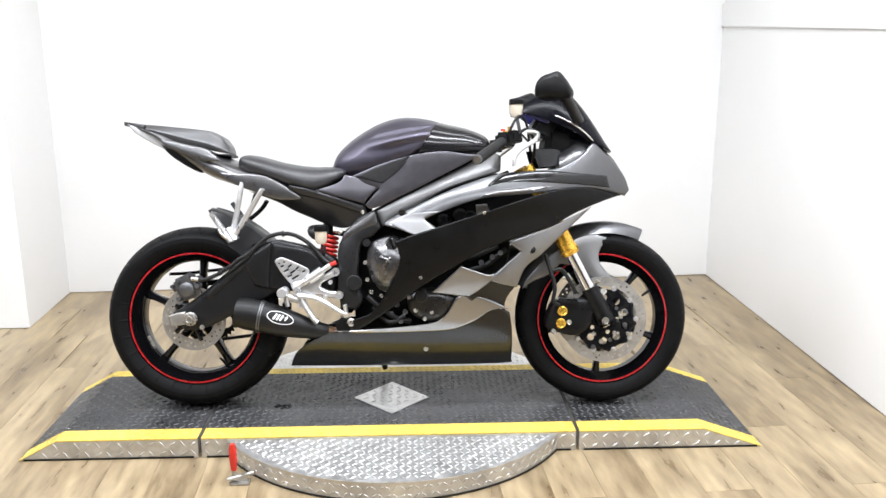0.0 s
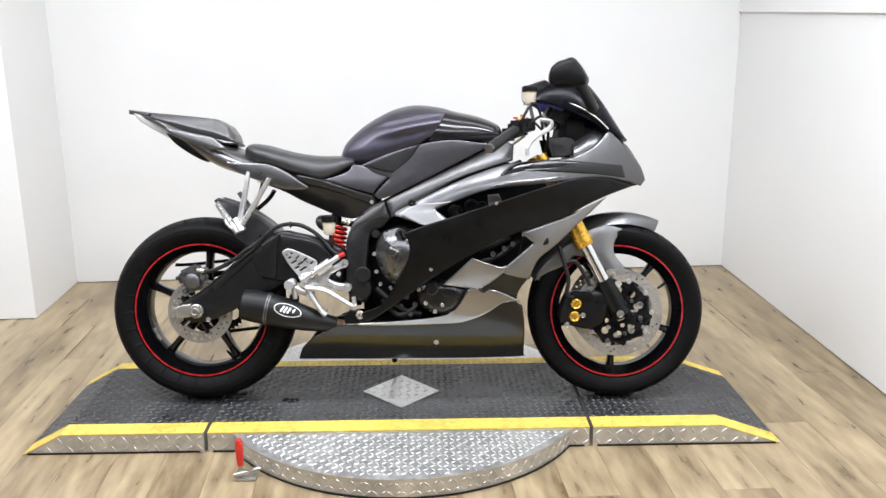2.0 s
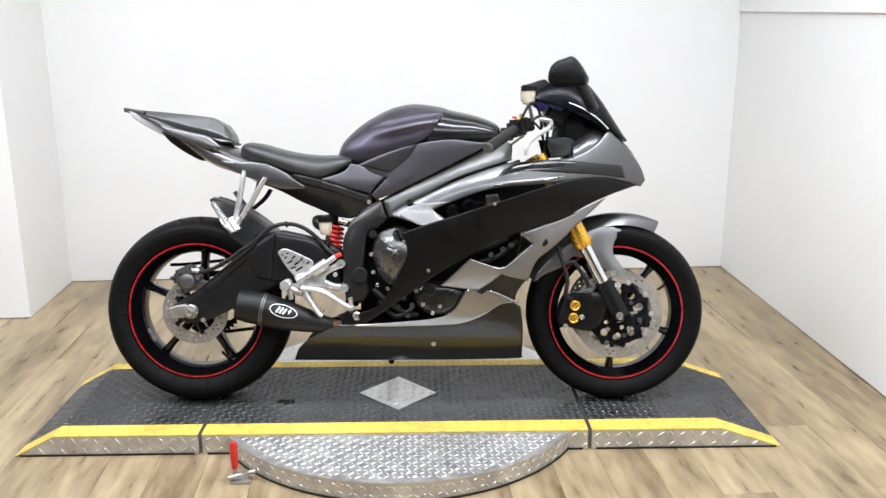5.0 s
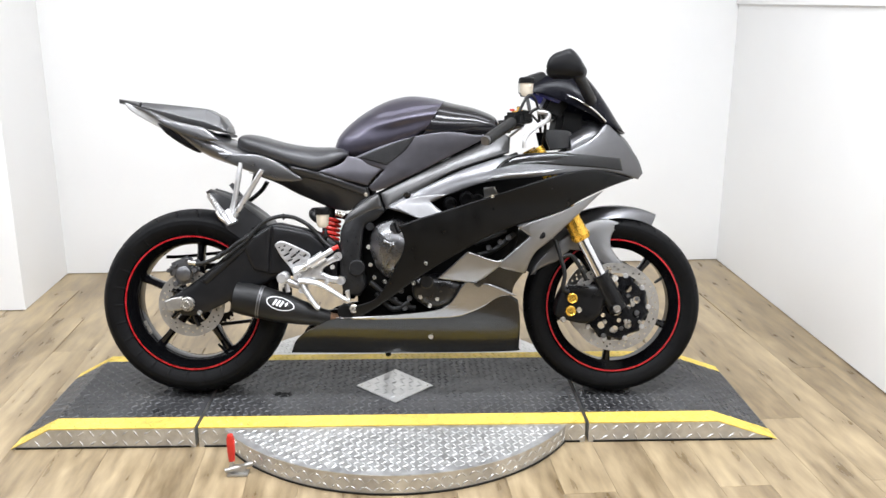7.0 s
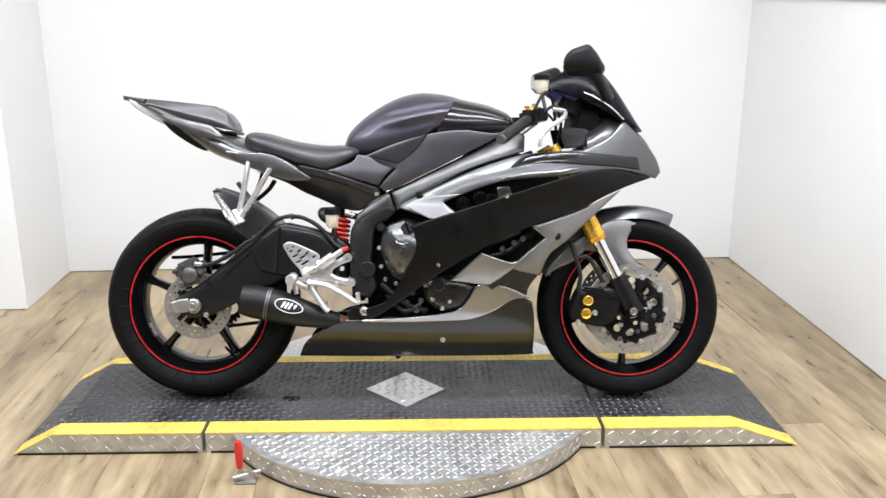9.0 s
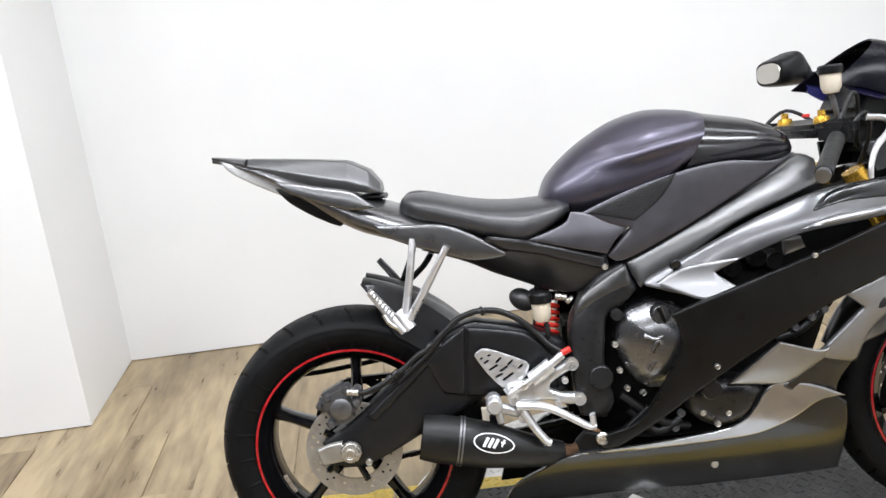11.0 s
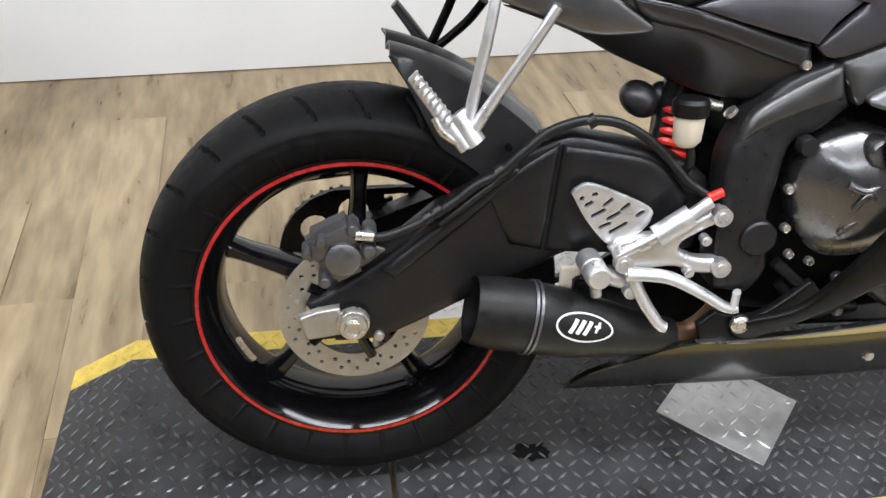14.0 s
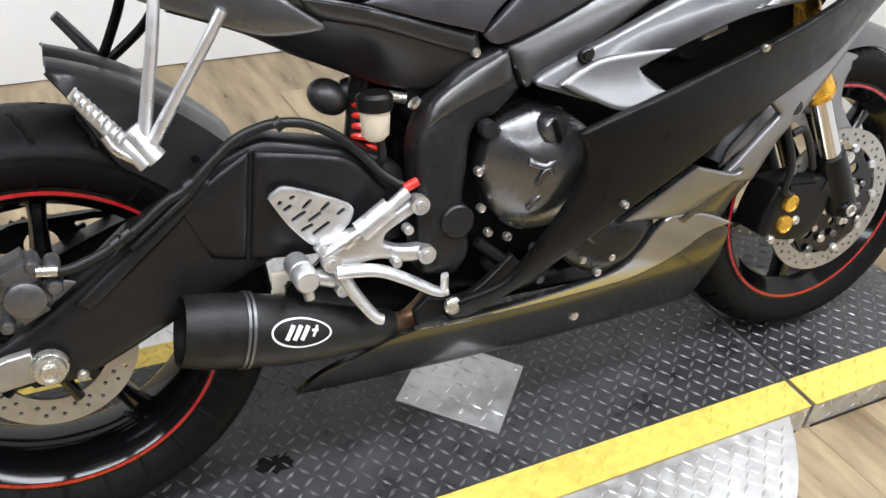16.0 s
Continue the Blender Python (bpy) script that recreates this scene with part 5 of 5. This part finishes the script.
# rearset
SLOTS = [((0.305, 0.493), (0.306, 0.494)), ((0.321, 0.498), (0.324, 0.499)), ((0.337, 0.482), (0.346, 0.490)), ((0.362, 0.475), (0.370, 0.482)), ((0.384, 0.465), (0.391, 0.470)), ((0.312, 0.483), (0.319, 0.487)), ((0.322, 0.467), (0.337, 0.475)), ((0.344, 0.462), (0.358, 0.470)), ((0.334, 0.450), (0.346, 0.455)), ((0.349, 0.442), (0.369, 0.454))]
plate = add("heel_plate", M_BRIGHT, "slotted bright heel guard", [(0.291, 0.501), (0.298, 0.509), (0.321, 0.513), (0.393, 0.481), (0.406, 0.467), (0.400, 0.450), (0.383, 0.436), (0.351, 0.425), (0.337, 0.433), (0.312, 0.464)], 0.168, thick=0.006, far=False, rim=0.001, step=0.012,
            holes=[slot(*a, *b, 0.0028) for a, b in SLOTS])
rs = add("rearset_bracket", M_BRIGHT, "bright machined rearset bracket", [(0.347, 0.419), (0.356, 0.432), (0.372, 0.436), (0.396, 0.439), (0.430, 0.444), (0.484, 0.472), (0.500, 0.476), (0.508, 0.464), (0.500, 0.455), (0.452, 0.430), (0.445, 0.414), (0.473, 0.402), (0.508, 0.398), (0.520, 0.388), (0.512, 0.376), (0.475, 0.378), (0.440, 0.390), (0.402, 0.388), (0.392, 0.362), (0.380, 0.352), (0.368, 0.362), (0.366, 0.390)], 0.178, thick=0.014, far=False, bulge=0.004, reach=0.008, step=0.01)
bars("brake_pedal", M_BRIGHT, "bright rear brake pedal", [([(0.370, -0.193, 0.390), (0.427, -0.195, 0.382), (0.471, -0.197, 0.360), (0.516, -0.200, 0.332), (0.534, -0.200, 0.330)], (0.011, 0.008), 0.6), ([(0.530, -0.198, 0.328), (0.527, -0.206, 0.358)], 0.008, 0.7)], rs)
bars("rider_peg_stem", M_BRIGHT, "", [([(0.376, -0.188, 0.392), (0.397, -0.191, 0.348), (0.424, -0.193, 0.308), (0.436, -0.193, 0.300)], (0.012, 0.0085), 0.6), ([(0.352, -0.180, 0.428), (0.366, -0.185, 0.398)], 0.008)], rs)
bars("master_cylinder", M_BRIGHT, "bright rear master cylinder", [([(0.407, -0.187, 0.440), (0.452, -0.187, 0.470)], 0.017)], rs)
bars("cylinder_rod", M_BRIGHT, "", [([(0.356, -0.184, 0.412), (0.408, -0.187, 0.441)], 0.007)], rs)
bars("rod_nut", M_BOLT, "", [([(0.384, -0.186, 0.427), (0.396, -0.187, 0.434)], 0.011)], rs)
bars("hose_union", M_BRIGHT, "", [([(0.450, -0.187, 0.469), (0.478, -0.184, 0.488)], 0.009)], rs)
for q, r in zip([(0.496, 0.466), (0.506, 0.388), (0.366, 0.402), (0.460, 0.384), (0.478, 0.432), (0.380, 0.358)], (0.0135, 0.0135, 0.013, 0.007, 0.007, 0.010)):
    drum("rearset_bolt", M_BRIGHT, "", q[0], -0.186, q[1], [(0, -0.008), (r * 0.5, -0.008), (r * 0.55, -0.005), (r, -0.006), (r, 0.01)], rs, 18)
bars("hose_joint", M_REDPART, "red hose joint", [([(0.478, -0.174, 0.489), (0.497, -0.174, 0.497)], 0.007)], rs)
q = (0.322, -0.200, 0.400)
drum("rider_peg", M_BRIGHT, "bright knurled rider foot peg", q[0], q[1], q[2], [(0, -0.03), (0.014, -0.03), (0.017, -0.026), (0.017, 0.0), (0.015, 0.002), (0.017, 0.004), (0.017, 0.04)], rs, 24)
bars("peg_mount", M_BRIGHT, "", [([(0.330, -0.175, 0.385), (0.370, -0.175, 0.371)], 0.012), ([(0.329, -0.180, 0.379), (0.334, -0.180, 0.351)], 0.008)], rs)
add("heat_tag", M_RESERVOIR, "pale tag behind the foot peg", [(0.294, 0.374), (0.325, 0.373), (0.324, 0.333), (0.295, 0.340)], 0.125, thick=0.003, far=False)
# rear shock and fluid pots
sh = new("rear_shock")
sh.parent = bike
for k in range(6):
    bm = bmesh.new()
    a, b = [Vector(p) for p in [(0.467, -0.050, 0.583), (0.457, -0.050, 0.494)]]
    c = a.lerp(b, (k + 0.5) / 6)
    lathe(bm, [(0.025 + 0.0050 * math.cos(t * math.pi / 4), 0.0055 * math.sin(t * math.pi / 4)) for t in range(8)], Matrix.Translation(c) @ pose(0, 0, 0, 80, 14, 0), 24, True)
    part("spring_coil", bm, M_REDPART, sh, "red coil")
bars("damper", M_CAST, "", [([(0.459, -0.050, 0.620), (0.439, -0.050, 0.469)], 0.018)], sh)
pot = [(0.445, -0.150, 0.599)][0]
res = drum("fluid_reservoir", M_RESERVOIR, "cloudy brake fluid pot with a black cap", pot[0], pot[1], pot[2], [(0, -0.042), (0.012, -0.042), (0.019, -0.034), (0.021, 0.0), (0.021, 0.004), (0, 0.004)], None, 24, pose(0, 0, 0, 90))
drum("reservoir_cap", M_SATIN, "black ribbed cap", pot[0], pot[1], pot[2], [(0, 0.0), (0.024, 0.0), (0.025, 0.004), (0.025, 0.018), (0.020, 0.023), (0, 0.023)], res, 24, pose(0, 0, 0, 90))
bars("reservoir_hose", M_HOSE, "", [([(0.452, -0.150, 0.554), (0.455, -0.150, 0.531), (0.451, -0.140, 0.514), (0.462, -0.150, 0.497)], 0.006)], res)
bm = bmesh.new()
for x, y, z, r, l in ((0.414, -0.03, 0.590, 0.026, 1.25), (0.452, -0.03, 0.592, 0.021, 1.3)):
    bmesh.ops.create_uvsphere(bm, u_segments=20, v_segments=12, radius=r, matrix=pose(x, y, z, 0, 35, 0) @ Matrix.Diagonal((l, 1.0, 0.95, 1)))
part("shock_canister", bm, M_CASTBRIGHT, bike, "grey rounded shock canister", 60)
bars("canister_pipe", M_CAST, "", [([(0.450, -0.030, 0.594), (0.490, -0.025, 0.590), (0.530, -0.030, 0.580)], 0.011)])
bars("canister_screw", M_BOLT, "", [([(0.481, -0.100, 0.601), (0.506, -0.100, 0.595)], 0.008), ([(0.507, -0.130, 0.597), (0.511, -0.130, 0.593)], 0.010)])
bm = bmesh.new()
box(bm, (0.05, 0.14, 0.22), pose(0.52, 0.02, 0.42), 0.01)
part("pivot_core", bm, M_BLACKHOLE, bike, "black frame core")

# front end
brake_disc(front, FX, FZ, -0.078, 0.114, 0.147, 30, 2)
brake_disc(front, FX, FZ, 0.083, 0.114, 0.147, 30, 2)
bm = bmesh.new()
hs = [circle(FX, FZ, 0.03, 16)] + [circle(FX + 0.075 * math.cos(radians(18 + 36 * k)), FZ + 0.075 * math.sin(radians(18 + 36 * k)), 0.013, 8) for k in range(10)] + [circle(FX + 0.047 * math.cos(radians(72 * k)), FZ + 0.047 * math.sin(radians(72 * k)), 0.008, 8) for k in range(5)]
panel(bm, [(FX + (0.115 if k % 2 else 0.103) * math.cos(radians(18 * k + 9)), FZ + (0.115 if k % 2 else 0.103) * math.sin(radians(18 * k + 9))) for k in range(20)], 0.079, 0.006, 0, 0.04, 0.0005, hs, 0.02, -1, 3)
part("disc_carrier", bm, M_GLOSSBLACK, front, "black disc carrier", 30)
for k in range(10):
    a = radians(36 * k)
    drum("disc_button", M_BRIGHT, "", FX + 0.110 * math.cos(a), -0.081, FZ + 0.110 * math.sin(a), [(0.0035, -0.003), (0.0075, -0.003), (0.0085, 0.0), (0.0085, 0.004)], front, 14)
for k in range(5):
    a = radians(20 + 72 * k)
    drum("carrier_bolt", M_BOLT, "", FX + 0.06 * math.cos(a), -0.08, FZ + 0.06 * math.sin(a), [(0, -0.006), (0.007, -0.006), (0.008, 0), (0.008, 0.004)], front, 12)
TOPF, LOWF = Vector((1.105, 0, 0.865)), Vector((1.392, 0, 0.315))


def on_fork(f, y):
    p = TOPF.lerp(LOWF, f)
    return (p.x, y, p.z)
for s in (-1, 1):
    y = s * 0.113
    fk = new("fork_leg")
    fk.parent = bike
    bm = bmesh.new()
    swept(bm, [on_fork(0.1, y), on_fork(0.25, y), on_fork(0.58, y), on_fork(0.615, y), on_fork(0.64, y)], [0.024, 0.025, 0.029, 0.033, 0.027], 28)
    part("gold_tube", bm, M_GOLD, fk, "gold anodised upper fork tube")
    bm = bmesh.new()
    swept(bm, [on_fork(0.58, y), on_fork(0.7, y), on_fork(0.88, y)], [0.0205, 0.0205, 0.0205], 28)
    part("slider", bm, M_CHROME, fk, "polished lower fork slider")
    bm = bmesh.new()
    swept(bm, [on_fork(0.85, y), on_fork(0.94, y), on_fork(1.06, y)], [0.027, 0.030, 0.030], 24)
    box(bm, (0.075, 0.03, 0.06), pose(1.36, y, 0.335, 0, 30, 0), 0.012)
    part("fork_foot", bm, M_SATIN, fk, "black cast fork foot")
q = (1.399, -0.120, 0.288)
drum("axle_cap", M_SATIN, "front axle end", q[0], q[1], q[2], [(0.006, -0.006), (0.007, -0.012), (0.0125, -0.012), (0.014, -0.008), (0.02, 0.0), (0.02, 0.03)], front, 24)
drum("axle_ring", M_BOLT, "", q[0], q[1] - 0.012, q[2], [(0.0075, 0.0), (0.0085, -0.0025), (0.0115, -0.0025), (0.0125, 0.0)], front, 24)
for s in (-1, 1):
    cal = add("front_caliper", M_SATIN, "black front brake caliper with gold caps", [(1.214, 0.324), (1.229, 0.353), (1.285, 0.357), (1.342, 0.360), (1.371, 0.331), (1.354, 0.274), (1.324, 0.242), (1.286, 0.236), (1.214, 0.256), (1.201, 0.277)], 0.118, thick=0.07, bulge=0.008, reach=0.015, far=False, step=0.012) if s < 0 else None
    if cal:
        for x, z in [(1.256, 0.321), (1.251, 0.279)]:
            drum("piston_cap", M_GOLD, "gold piston cap", x, -0.128, z, [(0, -0.005), (0.012, -0.005), (0.014, -0.007), (0.0165, -0.006), (0.0175, 0.0), (0.0175, 0.012)], cal, 24)
        for x, z in [(1.279, 0.282), (1.226, 0.251)]:
            bolt(cal, x, -0.128, z, 0.009)
bars("front_brake_hose", M_HOSE, "black front brake hose", [([(1.199, -0.120, 0.513), (1.216, -0.130, 0.458), (1.229, -0.140, 0.403), (1.224, -0.140, 0.357), (1.244, -0.135, 0.342)], 0.007), ([(1.225, -0.130, 0.458), (1.253, -0.130, 0.461), (1.283, -0.125, 0.419), (1.303, -0.120, 0.380)], 0.007)])
bm = bmesh.new()
box(bm, (0.075, 0.03, 0.022), pose(*[(1.275, -0.120, 0.351)][0], 0, 5, 0), 0.006)
part("caliper_bridge", bm, M_SATIN, bike, "black caliper mount")
bars("mud_bolt", M_BOLT, "", [([(1.395, -0.100, 0.383), (1.397, -0.120, 0.386)], 0.011), ([(1.379, -0.100, 0.414), (1.375, -0.115, 0.412)], 0.011)])
rows = []
for i in range(25):
    a = radians(64 + (158 - 64) * i / 24)
    f = i / 24
    half = 0.028 + 0.045 * math.sin(min(1, f * 2.2) * math.pi / 2)
    row = []
    for k in range(11):
        s = k / 5 - 1
        rr = 0.338 - 0.022 * s * s - 0.018 * abs(s) ** 5 - 0.012 * f
        row.append((FX + rr * math.cos(a), half * s, FZ + rr * math.sin(a)))
    rows.append(row)
# arch in the darker copy: dark reflections on its top put into the colour
grid_shell("front_fender", M_UPPER, "silver front fender", rows, 0.004)
add("fender_side", M_SILVER, "silver side of the front fender", [(1.296, 0.557, 0.073), (1.354, 0.581, 0.070), (1.431, 0.561, 0.055), (1.396, 0.531, 0.070), (1.390, 0.486, 0.075), (1.419, 0.442, 0.078), (1.438, 0.423, 0.078), (1.388, 0.408, 0.078), (1.354, 0.438, 0.078), (1.321, 0.467, 0.078), (1.254, 0.477, 0.078), (1.213, 0.440, 0.076), (1.164, 0.418, 0.074), (1.125, 0.391, 0.070), (1.142, 0.431, 0.070), (1.208, 0.498, 0.072)], thick=0.004, bulge=0.006)
for k, (x, z) in enumerate([(1.445, 0.324), (1.461, 0.295), (1.475, 0.266), (1.450, 0.238), (1.424, 0.215), (1.393, 0.210), (1.474, 0.314), (1.438, 0.180), (1.366, 0.191), (1.485, 0.237)]):
    drum("rotor_bobbin", M_BOLT if k % 2 else M_CASTBRIGHT, "", x, -0.084, z, [(0, -0.004), (0.005 + 0.001 * (k % 3), -0.004), (0.007 + 0.001 * (k % 3), 0.0)], front, 12)
bars("speed_sensor_lead", M_HOSE, "", [([(1.377, -0.110, 0.415), (1.357, -0.130, 0.381), (1.376, -0.130, 0.324)], 0.004)])
bars("fork_brace", M_SATIN, "black fork brace", [([(1.331, -0.060, 0.466), (1.371, -0.070, 0.390), (1.401, -0.070, 0.313)], 0.012)])
# bars, levers and mirrors
for s in (-1, 1):
    grip = bars("handlebar_grip", M_HOSE, "black ribbed handlebar grip", [([(0.963, s * 0.368, 0.828), (1.045, s * 0.245, 0.885)], 0.0165)])
    bars("bar_end", M_CASTBRIGHT, "", [([(0.956, s * 0.381, 0.824), (0.965, s * 0.366, 0.83)], 0.014)], grip)
    bars("clip_on", M_SATIN, "", [([(1.04, s * 0.25, 0.882), (1.11, s * 0.13, 0.90)], 0.012)], grip)
    bm = bmesh.new()
    box(bm, (0.055, 0.05, 0.045), pose(1.055, s * 0.215, 0.895, 0, 0, s * 35), 0.010)
    box(bm, (0.035, 0.06, 0.035), pose(1.085, s * 0.20, 0.905, 0, 0, s * 35), 0.008)
    part("switch_block", bm, M_SATIN, grip, "black switch housing")
lever = bars("brake_lever", M_BRIGHT, "bright front brake lever", [([(1.077, -0.310, 0.806), (1.080, -0.310, 0.835), (1.106, -0.280, 0.863), (1.151, -0.240, 0.891), (1.162, -0.210, 0.913), (1.128, -0.200, 0.920)], (0.007, 0.0085), 0.7)])
bars("clutch_lever", M_BRIGHT, "bright clutch lever", [([(1.01, 0.34, 0.82), (1.06, 0.29, 0.85), (1.12, 0.23, 0.895)], (0.006, 0.008), 0.7)])
add("steering_stop_tag", M_BRIGHT, "bright plate below the grip", [(0.974, 0.821), (1.022, 0.843), (1.032, 0.814), (0.984, 0.788)], 0.13, thick=0.006, far=False)
q = [(1.104, -0.100, 0.989)][0]
pot = drum("brake_reservoir", M_RESERVOIR, "cloudy front brake fluid pot with a black cap", q[0], q[1], q[2], [(0, -0.015), (0.015, -0.012), (0.021, 0.0), (0.022, 0.03), (0, 0.03)], None, 24, pose(0, 0, 0, 90))
drum("pot_cap", M_SATIN, "black cap", q[0], q[1], q[2], [(0, 0.028), (0.025, 0.028), (0.026, 0.032), (0.026, 0.043), (0.022, 0.047), (0, 0.047)], pot, 24, pose(0, 0, 0, 90))
bars("pot_stay", M_CASTBRIGHT, "", [([(q[0], q[1], q[2] - 0.012), (q[0] + 0.01, q[1], q[2] - 0.06), (q[0] + 0.01, q[1] + 0.01, q[2] - 0.075)], 0.006)], pot)
bm = bmesh.new()
box(bm, (0.07, 0.26, 0.03), pose(1.085, 0, 0.905, 0, -12, 0), 0.010)
clampt = part("top_yoke", bm, M_CAST, bike, "cast top yoke", 40)
for s in (-1, 1):
    p = on_fork(-0.085, s * 0.10)
    drum("fork_cap", M_GOLD, "gold fork cap", p[0], p[1], p[2] + 0.006, [(0, -0.01), (0.016, -0.01), (0.018, 0.0), (0.015, 0.012), (0.008, 0.014), (0.008, 0.026), (0, 0.026)], clampt, 6 * 3, pose(0, 0, 0, 90))
drum("ignition_ring", M_REDPART, "red anodised ring", 1.06, -0.07, 0.935, [(0.005, -0.003), (0.008, -0.003), (0.008, 0.003), (0.005, 0.003)], clampt, 16, pose(0, 0, 0, 90))
for pts in ([(1.07, -0.21, 0.92), (1.10, -0.20, 0.97), (1.13, -0.16, 0.95), (1.15, -0.1, 0.86)], [(1.09, -0.2, 0.90), (1.13, -0.19, 0.93), (1.16, -0.14, 0.88), (1.15, -0.09, 0.8)], [(1.05, 0.2, 0.9), (1.12, 0.19, 0.95), (1.17, 0.1, 0.9)]):
    bars("control_cable", M_HOSE, "black control cable", [(pts, 0.0045)])
bm = bmesh.new()
box(bm, (0.07, 0.20, 0.09), pose(1.20, 0, 0.95, 0, 30, 0), 0.015)
part("instrument_pod", bm, M_SATIN, bike, "black instrument pod", 40)
bm = bmesh.new()
box(bm, (0.10, 0.21, 0.09), pose(1.25, 0, 0.88, 0, 10, 0), 0.02)
part("headlamp_back", bm, M_BLACKHOLE, bike, "black headlamp housing back", 40)
add("dash_side", M_SATIN, "black dash side panel", [(1.156, 0.869, 0.110), (1.236, 0.868, 0.110), (1.260, 0.843, 0.110), (1.241, 0.810, 0.130), (1.175, 0.804, 0.140)], thick=0.01, far=True)
add("screen_side", M_BLUE, "dark smoked lower corner of the screen", [(1.132, 1.006, 0.100), (1.197, 0.991, 0.115), (1.224, 0.972, 0.120), (1.205, 0.951, 0.120), (1.167, 0.966, 0.110), (1.135, 0.985, 0.100)], thick=0.006)
for s in (-1, 1):
    mirror = new("rear_view_mirror")
    mirror.parent = bike
    bm = bmesh.new()
    loft(bm, [(-0.050, -0.034, 0.006 if s < 0 else 0.024, 0.052), (-0.043, -0.038, 0.020 if s < 0 else 0.028, 0.060), (-0.028, -0.040, 0.033, 0.063), (-0.005, -0.041, 0.041, 0.060), (0.018, -0.041, 0.046, 0.052), (0.038, -0.040, 0.026, 0.042), (0.055, -0.036, -0.002, 0.035), (0.062, -0.028, -0.014, 0.015)], 28, True, 3.4)
    part("mirror_shell", bm, M_SCREENMATT, mirror, "black mirror shell")
    bm = bmesh.new()
    loft(bm, [(-0.0525, -0.031, 0.003 if s < 0 else 0.020, 0.047), (-0.0495, -0.032, 0.004 if s < 0 else 0.021, 0.048)], 28, True, 2.7, 1)
    part("mirror_glass", bm, M_MIRROR, mirror, "silvered mirror glass")
    mirror.matrix_basis = pose(1.205 if s < 0 else 1.178, -0.27 if s < 0 else 0.33, 1.055, 0, 0, s * 16)
    bars("mirror_stalk", M_SATIN, "black mirror stalk", [([(1.225, s * 0.305, 1.035), (1.265, s * 0.23, 1.0), (1.31, s * 0.12, 0.955)], (0.014, 0.02), 0.6)])
bars("side_stand", M_CAST, "dark side stand", [([(0.60, 0.13, 0.26), (0.62, 0.20, 0.13), (0.63, 0.262, 0.062)], 0.011)])
# the lower half is slimmer than the bodywork above it
for ob in bike.children_recursive:
    if ob.type == "MESH" and ob.name.split(".")[0] not in ("rear_wheel", "front_wheel") and (ob.parent == bike or ob.parent.name.split(".")[0] not in ("rear_wheel", "front_wheel", "rear_view_mirror")):
        for v in ob.data.vertices:
            f = max(0, min(1, (v.co.z - 0.62) / 0.12))
            v.co.y *= 0.89 + 0.11 * f * f * (3 - 2 * f)
bike.matrix_world = BIKE

# ---- floor planks near the stand ----
PW_, PL = 0.152, 1.22
pb = bmesh.new()
box(pb, (PW_ - 0.0005, PL - 0.0005, 0.004), pose(0, 0, -0.0021), 0.0004)
plank_mesh = bpy.data.meshes.new("plank")
pb.to_mesh(plank_mesh)
pb.free()
plank_mesh.materials.append(M_PLANK)
for i in range(-8, 22):
    for j in range(-3, 2):
        u, v = (i + 0.5) * PW_, -0.3 - (j * PL) - (0.41 * ((i * 7) % 3)) * 1.0 - 0.61
        if v + PL / 2 > 0.0 or u > W - 0.05 or v < -4.2 or (u < 0.07 and v > -1.1):
            continue
        ob = new("plank", plank_mesh)
        ob.parent = floor
        ob.matrix_basis = pose(u, v, 0)

# oil stain on the deck
random.seed(4)
bm = bmesh.new()
rim_pts = [(0.288 + (0.03 + random.uniform(-0.009, 0.009)) * math.cos(2 * math.pi * i / 22), -0.121 + (0.019 + random.uniform(-0.006, 0.006)) * math.sin(2 * math.pi * i / 22)) for i in range(22)]
poly(bm, rim_pts, TOP + 0.0012, TOP + 0.0019)
tagged(part("oil_stain", bm, M_BLACKHOLE, None, "", 0), "dark oil stain on the black deck", "stain")
